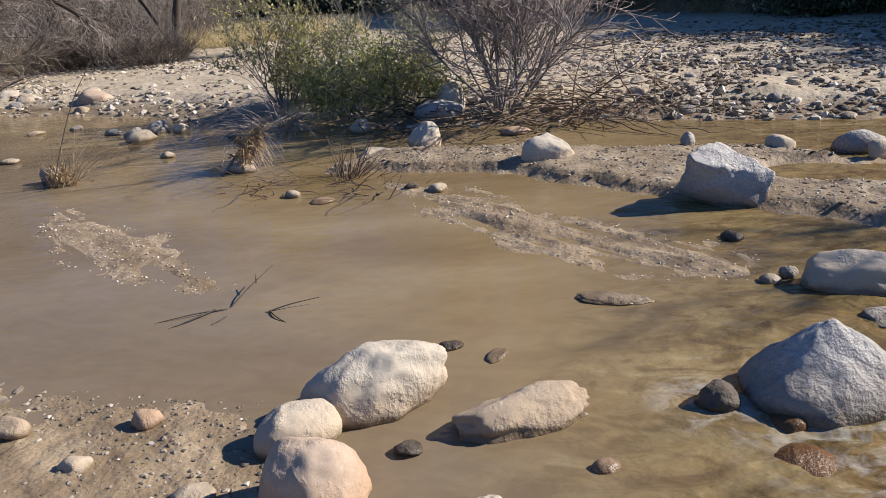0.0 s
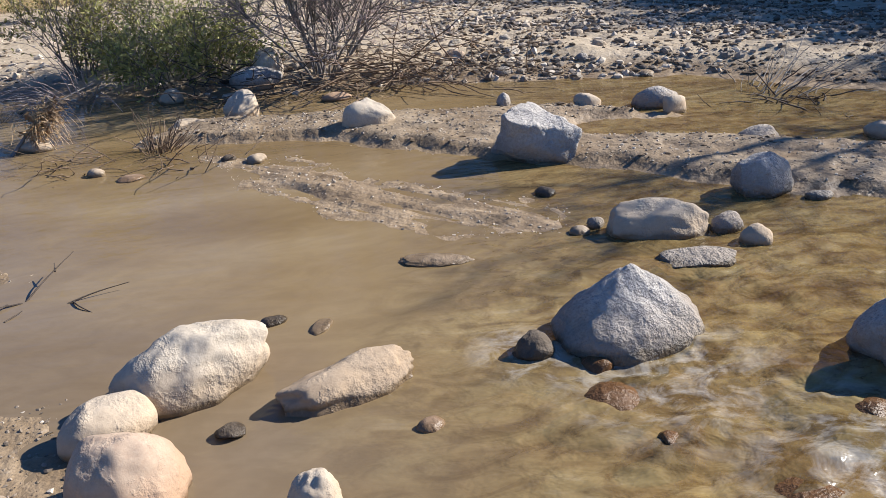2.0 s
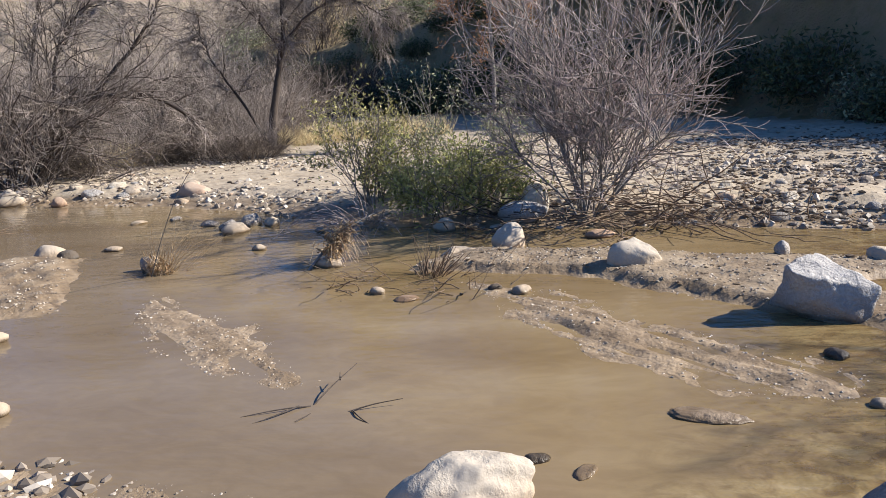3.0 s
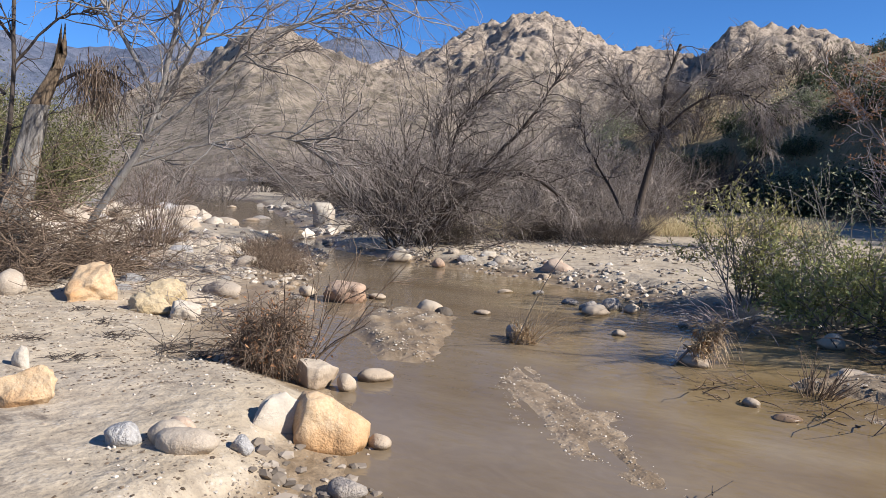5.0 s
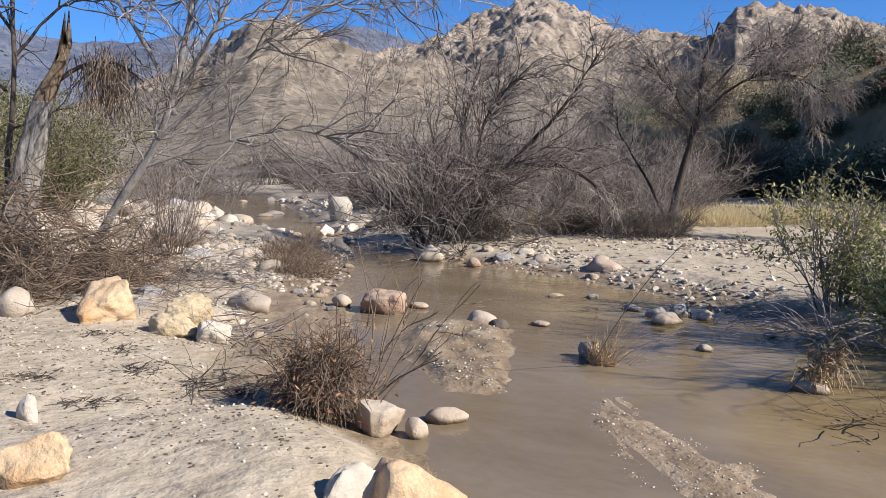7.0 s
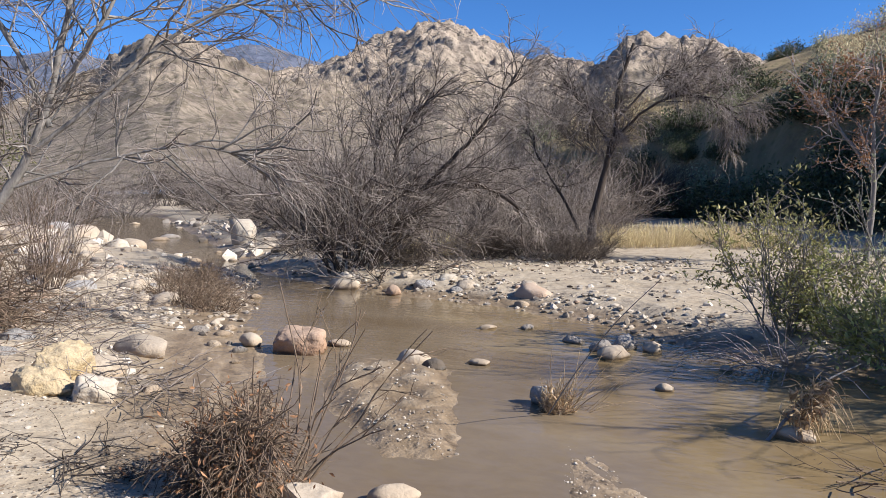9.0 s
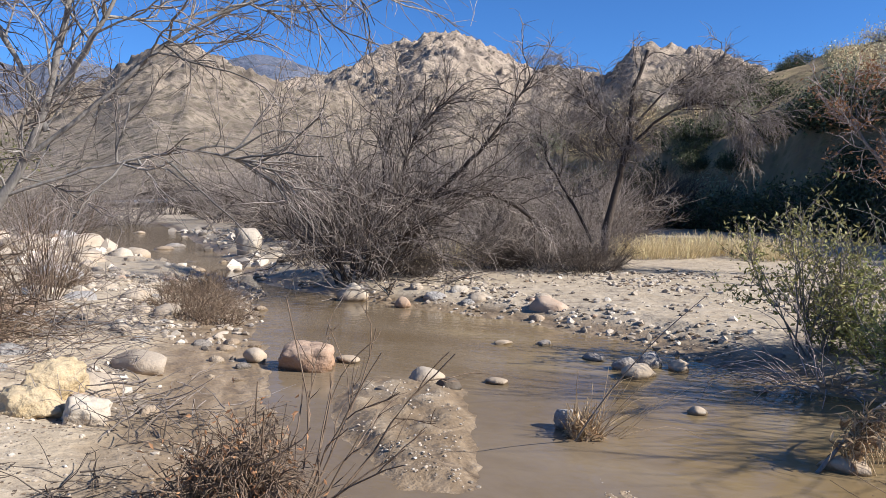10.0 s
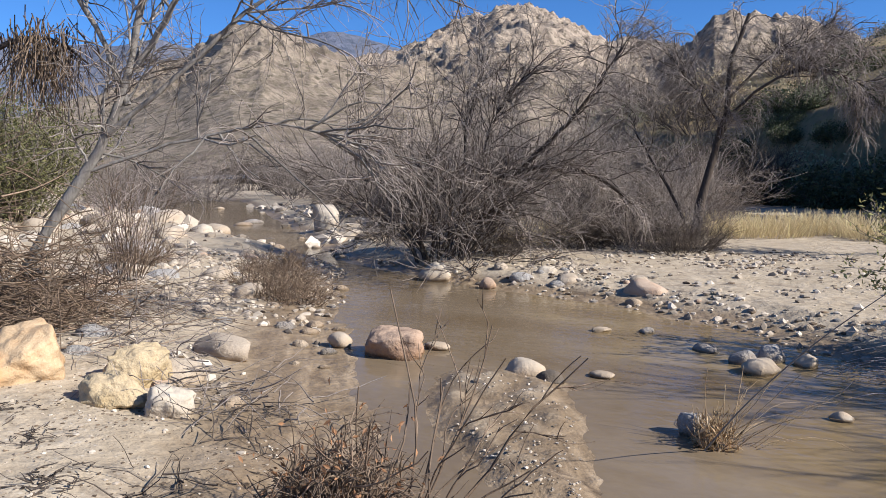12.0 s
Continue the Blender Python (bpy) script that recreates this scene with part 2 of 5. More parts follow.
UMBER = stone_material("reddish_brown_granite", (0.51, 0.37, 0.265), (0.34, 0.225, 0.155), (0.24, 0.14, 0.085), 0.9, 0.035, 0.6, 0.4)
SAND = ground_material()
WATER = water_material()
BARK_GREY = bark_material("grey_bark", (0.40, 0.365, 0.33), (0.19, 0.17, 0.15))
BARK_DARK = bark_material("dark_bark", (0.17, 0.135, 0.11), (0.07, 0.055, 0.045))
TWIG = bark_material("grey_brown_twigs", (0.48, 0.41, 0.36), (0.19, 0.155, 0.13))
TWIG_RED = bark_material("mauve_twigs", (0.60, 0.50, 0.455), (0.38, 0.30, 0.27))
STRAW = bark_material("dry_straw", (0.64, 0.49, 0.30), (0.34, 0.22, 0.12))
DRY = bark_material("dry_brown_stems", (0.34, 0.245, 0.17), (0.13, 0.09, 0.062))
SNAG = bark_material("weathered_snag_wood", (0.60, 0.54, 0.47), (0.10, 0.085, 0.07), 16.0)
HEART = bark_material("torn_heartwood", (0.36, 0.26, 0.17), (0.10, 0.07, 0.045), 22.0)
GREEN = leaf_material("willow_green_leaves", (0.16, 0.165, 0.05), (0.37, 0.365, 0.14), 0.4)
OLIVE = leaf_material("olive_leaves", (0.19, 0.175, 0.06), (0.37, 0.335, 0.135))
SAGE = leaf_material("sage_leaves", (0.17, 0.185, 0.10), (0.30, 0.30, 0.18))
TAN = leaf_material("dry_tan_grass", (0.58, 0.47, 0.27), (0.74, 0.61, 0.38))
RUSTLEAF = leaf_material("rusty_dead_leaves", (0.20, 0.10, 0.05), (0.34, 0.18, 0.09))
HUSK = leaf_material("dry_brown_husks", (0.26, 0.16, 0.085), (0.50, 0.36, 0.21))
# green taken nearly black to paint in the shade at the hill's foot
DEEP = leaf_material("shade_dark_green_leaves", (0.035, 0.045, 0.02), (0.085, 0.095, 0.04), 0.1)
MESQUITE = leaf_material("muted_olive_leaves", (0.07, 0.072, 0.03), (0.155, 0.145, 0.06))
PEAK = mountain_material("granite_mountain", (0.50, 0.40, 0.305), (0.20, 0.155, 0.12), (0.09, 0.075, 0.05), 0.95, 0.11)
# the blue of distance haze is put into this rock colour
RIDGE = mountain_material("haze_blue_far_ridge", (0.21, 0.225, 0.285), (0.095, 0.115, 0.165), (0.08, 0.10, 0.12), 0.6, 0.014)
SLOPE = mountain_material("dry_grass_slope", (0.42, 0.31, 0.185), (0.22, 0.165, 0.105), (0.10, 0.095, 0.045), 0.6, 0.7)


# ---- helpers for shapes ----
def mesh_from(name, verts, faces, mat, smooth=True):
    """A mesh from numpy arrays of vertices (n, 3) and equal-sided faces (m, k)."""
    me = bpy.data.meshes.new(name)
    verts, faces = np.asarray(verts, np.float32), np.asarray(faces, np.int32)
    m, k = faces.shape
    me.vertices.add(len(verts))
    me.vertices.foreach_set("co", verts.ravel())
    me.loops.add(m * k)
    me.loops.foreach_set("vertex_index", faces.ravel())
    me.polygons.add(m)
    me.polygons.foreach_set("loop_start", np.arange(0, m * k, k, dtype=np.int32))
    me.polygons.foreach_set("use_smooth", np.full(m, smooth))
    me.update(calc_edges=True)
    me.validate()
    me.materials.append(mat)
    return me


def part(name, me, parent, label=""):
    ob = new(name, me)
    ob.parent = parent
    return tagged(ob, label)


def lattice(ix, iy, seed):
    h = (ix.astype(np.int64) * 374761393 + iy.astype(np.int64) * 668265263 + seed * 974634777) & 0x7FFFFFFF
    h = ((h ^ (h >> 13)) * 1274126177) & 0x7FFFFFFF
    return ((h ^ (h >> 16)) & 0xFFFF) / 65535.0


def value_noise(x, y, seed=0):
    ix, iy = np.floor(x), np.floor(y)
    fx, fy = x - ix, y - iy
    fx, fy = fx * fx * (3 - 2 * fx), fy * fy * (3 - 2 * fy)
    a, b = lattice(ix, iy, seed), lattice(ix + 1, iy, seed)
    c, d = lattice(ix, iy + 1, seed), lattice(ix + 1, iy + 1, seed)
    return (a + (b - a) * fx) * (1 - fy) + (c + (d - c) * fx) * fy


def fbm(x, y, octaves=5, seed=0, ridged=False):
    total, amp, norm = np.zeros_like(x, dtype=float), 1.0, 0.0
    for i in range(octaves):
        v = value_noise(x * 2 ** i + 17.3 * i, y * 2 ** i - 9.1 * i, seed + i)
        if ridged:
            v = 1 - np.abs(2 * v - 1)
        total, norm, amp = total + v * amp, norm + amp, amp * 0.5
    return total / norm


def smooth(v):
    v = np.clip(v, 0, 1)
    return v * v * (3 - 2 * v)


def inside_distance(x, y, poly):
    """Distance to a closed outline: positive inside, negative outside."""
    p = np.array(poly, float)
    q = np.roll(p, -1, 0)
    best = np.full(x.shape, 1e9)
    odd = np.zeros(x.shape, bool)
    for (ax, ay), (bx, by) in zip(p, q):
        dx, dy = bx - ax, by - ay
        t = np.clip(((x - ax) * dx + (y - ay) * dy) / (dx * dx + dy * dy), 0, 1)
        best = np.minimum(best, np.hypot(x - ax - t * dx, y - ay - t * dy))
        if ay != by:
            odd ^= ((ay > y) != (by > y)) & (x < ax + (y - ay) * dx / dy)
    return np.where(odd, best, -best)


# ---- the plan of the ground: banks, bars and bed ----
NEAR_BANK = [(4000, -1200), (40, -34), (6, -6), (1.6, -0.4), (0.7, 1.15), (0.0, 2.1), (-0.5, 2.75), (-0.6, 3.3), (-1.6, 3.35), (-2.35, 3.45), (-2.65, 3.75),
             (-2.75, 4.15), (-3.15, 4.55), (-3.9, 4.85), (-4.75, 5.7), (-5.5, 6.5), (-6.2, 7.3), (-7.6, 8.9), (-9.7, 11.4), (-11.6, 13.1),
             (-14.5, 14.6), (-20, 17.2), (-40, 29), (-90, 63), (-4000, 100), (-4000, -4000), (4000, -4000)]
FAR_BANK = [(-4000, 200), (-90, 66), (-40, 37), (-26, 25.5), (-15, 16.4), (-11.4, 13.2), (-8.7, 11.9), (-6.9, 11.4), (-5.1, 10.95), (-3.8, 10.4), (-2.8, 9.5),
            (-1.9, 8.9), (-1.2, 8.8), (0.2, 8.35), (1.2, 8.3), (2.7, 7.95), (3.9, 7.6), (4.6, 6.8), (5.3, 5.8), (8, 4), (30, -12), (90, -50), (4000, -1150), (4000, 4000), (-4000, 4000)]
MID_BAR = [(-1.0, 6.75), (-0.4, 6.68), (0.5, 6.42), (1.0, 5.95), (1.5, 5.4), (2.1, 5.05), (2.45, 4.65), (2.95, 4.2), (3.4, 3.8), (5.2, 2.6), (6.5, 3.0),
           (4.8, 5.1), (3.4, 5.9), (2.4, 6.7), (1.2, 7.05), (0.4, 7.25), (-0.6, 7.4)]
SIDE_CHANNEL = [(2.16, 6.0), (2.31, 5.74), (2.74, 5.56), (3.15, 5.39), (3.53, 5.15), (3.89, 4.88), (7.5, 3.68), (8.5, 4.47), (4.39, 5.47), (4.0, 5.8), (3.47, 5.92), (2.97, 6.02), (2.49, 6.16)]
RIFFLE_BAR = [(-0.5, 6.4), (0.1, 6.0), (0.8, 5.25), (1.5, 4.5), (1.45, 4.2), (0.95, 4.3), (0.4, 4.75), (-0.1, 5.4)]
TONGUE_BAR = [(-3.0, 6.4), (-1.9, 5.4), (-1.4, 4.8), (-1.0, 4.3), (-1.7, 4.5), (-2.3, 4.95), (-2.75, 5.5)]
MUD_ISLAND = [(-4.95, 6.6), (-4.5, 6.15), (-3.8, 5.6), (-3.42, 5.7), (-3.8, 6.5), (-4.2, 7.2), (-4.4, 7.6), (-5.3, 7.75), (-5.3, 7.2)]


def ground_height(x, y):
    x, y = np.asarray(x, float), np.asarray(y, float)
    wob = 0.35 * (fbm(x * 1.3, y * 1.3, 3, 5) - 0.5)
    bed = -0.13 + 0.06 * fbm(x * 0.9, y * 0.9, 3, 11) + 0.05 * (fbm(x * 5, y * 5, 3, 12) - 0.5)
    near = inside_distance(x, y, NEAR_BANK) + wob
    far = inside_distance(x, y, FAR_BANK) + wob
    bar = inside_distance(x, y, MID_BAR) + wob * 0.5 + 0.14 * (fbm(x * 4.5, y * 4.5, 3, 15) - 0.5)
    cut = inside_distance(x, y, SIDE_CHANNEL) + 0.06 + wob * 0.4
    bar = np.minimum(bar, -cut)
    rif = inside_distance(x, y, RIFFLE_BAR) + 0.0 + wob * 1.1
    ton = inside_distance(x, y, TONGUE_BAR) + 0.01 + wob * 1.1
    combed = 0.07 * (fbm((0.66 * x - 0.75 * y) * 1.6, (0.75 * x + 0.66 * y) * 10.0, 3, 39) - 0.5)
    isl = inside_distance(x, y, MUD_ISLAND) + wob * 0.4
    z = bed
    lump = 0.05 * (fbm(x * 2.2, y * 2.2, 4, 21) - 0.5)
    flat = np.maximum(smooth((x + 2.7) / 0.5), smooth((-4.1 - x) / 0.8) * smooth((x + 14) / 2.0))
    for d, reach, top, extra in ((near, 0.8 + 1.6 * flat, 0.2, 0.012), (far, 0.9, 0.17, 0.014), (bar, 0.12, 0.064, 0.0), (rif, 0.3, 0.017, 0.0), (ton, 0.3, 0.010, 0.0), (isl, 0.22, 0.06, 0.0)):
        drop = 0.14 if top > 0.05 else 0.06
        h = np.where(d > 0, top * smooth(d / reach) + extra * np.clip(d, 0, 40) + lump * np.clip(d / 0.5, 0, 1) * (1.0 if top > 0.05 else 0.45), -drop * smooth(-d / 0.5))
        z = np.maximum(z, np.where(d > -0.6, h, -9))
    z = z + np.where(bar > 0, 0.06 * (fbm(x * 5, y * 5, 3, 36) - 0.5) * smooth(bar / 0.25), 0)
    z = z + np.where(isl > 0, 0.11 * (fbm(x * 7, y * 7, 3, 35) - 0.5) * smooth(isl / 0.2), 0)
    z = z + np.where(near > 0.25, 0.032 * (fbm(x * 4.5, y * 4.5, 3, 37) - 0.5) * smooth((near - 0.25) / 0.4), 0)
    z = z + np.where(far > 0.3, 0.11 * (fbm(x * 3, y * 3, 4, 38) - 0.5) * smooth((far - 0.3) / 0.6) * smooth((x - 0.3) / 1.5), 0)
    z = z + combed * smooth((np.maximum(rif, ton) + 0.05) / 0.2)
    return z + 0.012 * (fbm(x * 9, y * 9, 3, 31) - 0.5)


def ground_z(x, y):
    return float(ground_height(np.array([x]), np.array([y]))[0])


def build_ground():
    n, k, a = 781, 7.6, 1.7
    u = np.linspace(-1, 1, n)
    s = a * np.sinh(k * u)
    sx, sy = np.meshgrid(s, s)
    gx, gy = 0.2 + 0.74 * sx - 0.67 * sy, 4.8 + 0.67 * sx + 0.74 * sy
    z = ground_height(gx, gy)
    i = np.arange(n * n).reshape(n, n)
    faces = np.stack([i[:-1, :-1], i[:-1, 1:], i[1:, 1:], i[1:, :-1]], -1).reshape(-1, 4)
    ob = new("ground", mesh_from("ground", np.stack([gx, gy, z], -1).reshape(-1, 3), faces, SAND))
    tagged(ob, "pale river sand and gravel with damp edges along the stream", "ground", kind="structure")


build_ground()


def build_water():
    n, k, a = 321, 6.5, 0.22
    t = a * np.sinh(k * np.linspace(-1, 1, n))
    gx, gy = np.meshgrid(1.5 + t, 2.7 + t)
    quick = smooth((gx - 0.35 * (gy - 2.5) - 0.4) / 0.9) * smooth((4.3 - gy) / 0.9) * smooth((5.0 - gx) / 1.5)
    z = quick * (0.09 * (fbm(gx * 3.2 + 0.8 * gy, gy * 5.5, 4, 91) - 0.5) + 0.03 * (fbm(gx * 11, gy * 15, 3, 92) - 0.5))
    i = np.arange(n * n).reshape(n, n)
    faces = np.stack([i[:-1, :-1], i[:-1, 1:], i[1:, 1:], i[1:, :-1]], -1).reshape(-1, 4)
    ob = new("water", mesh_from("water", np.stack([gx, gy, z], -1).reshape(-1, 3), faces, WATER))
    tagged(ob, "shallow silty brown stream water with a clear riffle", "water", kind="structure")


build_water()


# ---- mountains and hills ----
EYE0 = (-1.9, 2.2)


def sector(name, az0, az1, r0, r1, na, nr, height, mat):
    """A stretch of terrain in a ring round the valley; height(az, r) in metres."""
    az, r = np.meshgrid(np.linspace(az0, az1, na), np.linspace(0, 1, nr))
    r = r0 + (r1 - r0) * r
    x, y = EYE0[0] - r * np.sin(np.radians(az)), EYE0[1] + r * np.cos(np.radians(az))
    z = height(az, r, x, y)
    i = np.arange(na * nr).reshape(nr, na)
    faces = np.stack([i[:-1, :-1], i[1:, :-1], i[1:, 1:], i[:-1, 1:]], -1).reshape(-1, 4)
    return new(name, mesh_from(name, np.stack([x, y, z], -1).reshape(-1, 3), faces, mat))


MASSIFS = (
    (690, ((-14, 8.0), (4, 8.8), (14, 9.8), (17.7, 10.0), (20.7, 10.1), (24, 11.6), (26.4, 12.8), (28.7, 12.8), (30.8, 11.7), (34.6, 10.2), (36.5, 9.5), (40, 8.6), (46, 7.5), (56, 4), (70, 2))),
    (570, ((-14, 7.5), (3, 8.8), (5.9, 9.8), (8.9, 10.8), (11.5, 11.2), (13.2, 11.3), (14.0, 10.3), (15.5, 8.4), (20, 6.5), (28, 5.5), (36, 5), (44, 3), (70, 1))),
    (430, ((-14, 1), (26, 4.5), (30, 6.5), (34, 8.2), (36, 8.9), (38.5, 9.2), (41, 9.6), (43.7, 10.3), (46.1, 11.1), (48.2, 10.6), (50, 9.6), (52, 8.2), (56, 6.2), (62, 4.5), (70, 2))),
)


def peak_height(az, r, x, y):
    """Three massifs, each a crest line by bearing at its own distance, falling off to both sides."""
    z = np.zeros(az.shape)
    for dist, crest in MASSIFS:
        at, top = np.array(crest).T
        h = dist * np.tan(np.radians(np.interp(az, at, top)))
        z = np.maximum(z, h * np.where(r < dist, np.clip((r - dist * 0.2) / (dist * 0.8), 0, 1) ** 1.1, np.clip(1 - (r - dist) / 240, 0, 1)))
    rough = fbm(x / 80, y / 80, 6, 41, True) - 0.6
    crag = fbm(x / 24, y / 24, 5, 47, True) - 0.6
    block = fbm(x / 9, y / 9, 3, 49, True) - 0.6
    gully = fbm(x / 150, y / 150, 3, 43, True) - 0.6
    return z - 5 + np.clip(z / 40, 0, 1) * (18 * rough + 18 * crag + 7 * block + 14 * gully) * np.clip(z / 75, 0.2, 1)


tagged(sector("mountain", -14, 70, 130, 900, 640, 300, peak_height, PEAK), "sunlit tan granite mountain with crags and scattered brush", "mountain", kind="structure")


def far_height(az, r, x, y):
    crest = 2100 * math.tan(radians(1)) * (8.9 + 1.6 * np.exp(-((az - 40) / 5) ** 2) + 0.5 * np.sin(az * 0.5)) * np.clip((r - 1300) / 800, 0, 1) ** 0.8
    return crest + np.clip(crest / 100, 0, 1) * 60 * (fbm(x / 260, y / 260, 5, 51, True) - 0.62)


tagged(sector("far_ridge", -20, 100, 1300, 2200, 260, 50, far_height, RIDGE), "distant mountain ridge with blue-grey haze put into its colour", "mountain", kind="structure")

HILL_FOOT = [(-30, 60), (-14, 44), (-5, 33), (4.5, 21.6), (8.2, 15), (14, 5), (30, -15), (140, -60), (140, 160), (-60, 160)]


def hill_height(x, y):
    d = inside_distance(x, y, HILL_FOOT) + 3.0 * (fbm(x / 7, y / 7, 3, 61) - 0.5)
    z = 0.3 + 4.0 * smooth(d / 2.6) + np.clip(d - 2, 0, 60) * 0.345
    z = z + np.clip(d / 6, 0, 1) * (3.2 * (fbm(x / 11, y / 11, 5, 63) - 0.5) + 0.7 * (fbm(x / 2, y / 2, 3, 65) - 0.5))
    return np.where(d > -0.5, z, -1.0)


def build_hill():
    gx, gy = np.meshgrid(np.linspace(-60, 120, 330), np.linspace(-25, 150, 320))
    z = hill_height(gx, gy)
    n, m = gx.shape
    i = np.arange(n * m).reshape(n, m)
    faces = np.stack([i[:-1, :-1], i[:-1, 1:], i[1:, 1:], i[1:, :-1]], -1).reshape(-1, 4)
    keep = (z.ravel()[faces] > -0.9).any(1)
    ob = new("hillside", mesh_from("hillside", np.stack([gx, gy, z], -1).reshape(-1, 3), faces[keep], SLOPE))
    tagged(ob, "steep brushy hillside with dry grass and a shaded foot", "hill", kind="structure")


build_hill()


def land_z(x, y):
    h = float(hill_height(np.array([x]), np.array([y]))[0])
    return max(ground_z(x, y), h)


# ---- rocks ----
def ico(level):
    bm = bmesh.new()
    bmesh.ops.create_icosphere(bm, subdivisions=level, radius=1.0)
    v = np.array([x.co[:] for x in bm.verts])
    f = np.array([[x.index for x in q.verts] for q in bm.faces])
    bm.free()
    return v, f


BALL = {k: ico(k) for k in (1, 2, 3, 4, 5)}


def stone_shape(seed, level=4, angular=0.3, square=0.0, rough=0.5):
    """A unit boulder: a ball worn by broad lumps, cut by a few flat faces, pitted finely."""
    rng = np.random.default_rng(seed)
    v, f = BALL[level]
    v = v.copy()
    if square:
        v = v / (np.abs(v) ** (2 + 6 * square)).sum(1, keepdims=True) ** (1 / (2 + 6 * square))
    for _ in range(int(3 + 12 * angular)):
        d = rng.normal(size=3)
        d /= np.linalg.norm(d)
        lim = rng.uniform(0.72, 0.98) - 0.1 * angular
        over = np.clip(v @ d - lim, 0, None)
        v -= np.outer(over * (0.55 + 0.4 * angular), d)
    off = rng.uniform(-50, 50, 3)
    r = np.ones(len(v))
    for i, (freq, amp) in enumerate(((1.3, 0.13), (3.1, 0.06 * (0.6 + rough)), (7.0, 0.03 * rough), (15.0, 0.009 * rough))):
        if level >= 3 or i < 2:
            r += amp * np.array([noise.noise(Vector(p * freq + off)) for p in v])
    return v * r[:, None], f


def boulder(name, x, y, w, d, h, mat, label, seed, turn=0.0, angular=0.3, square=0.0, rough=0.5, lean=0.0, level=4, sink=0.45, z=None, category="rock", group="", narrow=0.0, skew=0.0):
    """A boulder w wide, d deep, h high above its bed; narrow draws in its top, skew pulls the top sideways."""
    v, f = stone_shape(seed, 5 if level == 4 else level, min(1.0, angular + 0.22), square, rough)
    v = v / np.abs(v).max(0)
    t = np.clip((v[:, 2] + 1) / 2, 0, 1)
    v[:, :2] *= (1 - narrow * t ** 1.3)[:, None]
    v[:, 0] += skew * (t - 0.4)
    total = h * (1 + sink)
    v = v * (w / 2, d / 2, total / 2)
    a = math.radians(lean)
    v[:, 0], v[:, 2] = v[:, 0] * math.cos(a) - v[:, 2] * math.sin(a), v[:, 0] * math.sin(a) + v[:, 2] * math.cos(a)
    base = max(ground_z(x, y), -0.03) if z is None else z
    v[:, 2] += h - v[:, 2].max()
    ob = new(name, mesh_from(name, v, f, mat))
    ob.matrix_world = pose(x, y, base, 0, 0, turn)
    return tagged(ob, label, category, group)


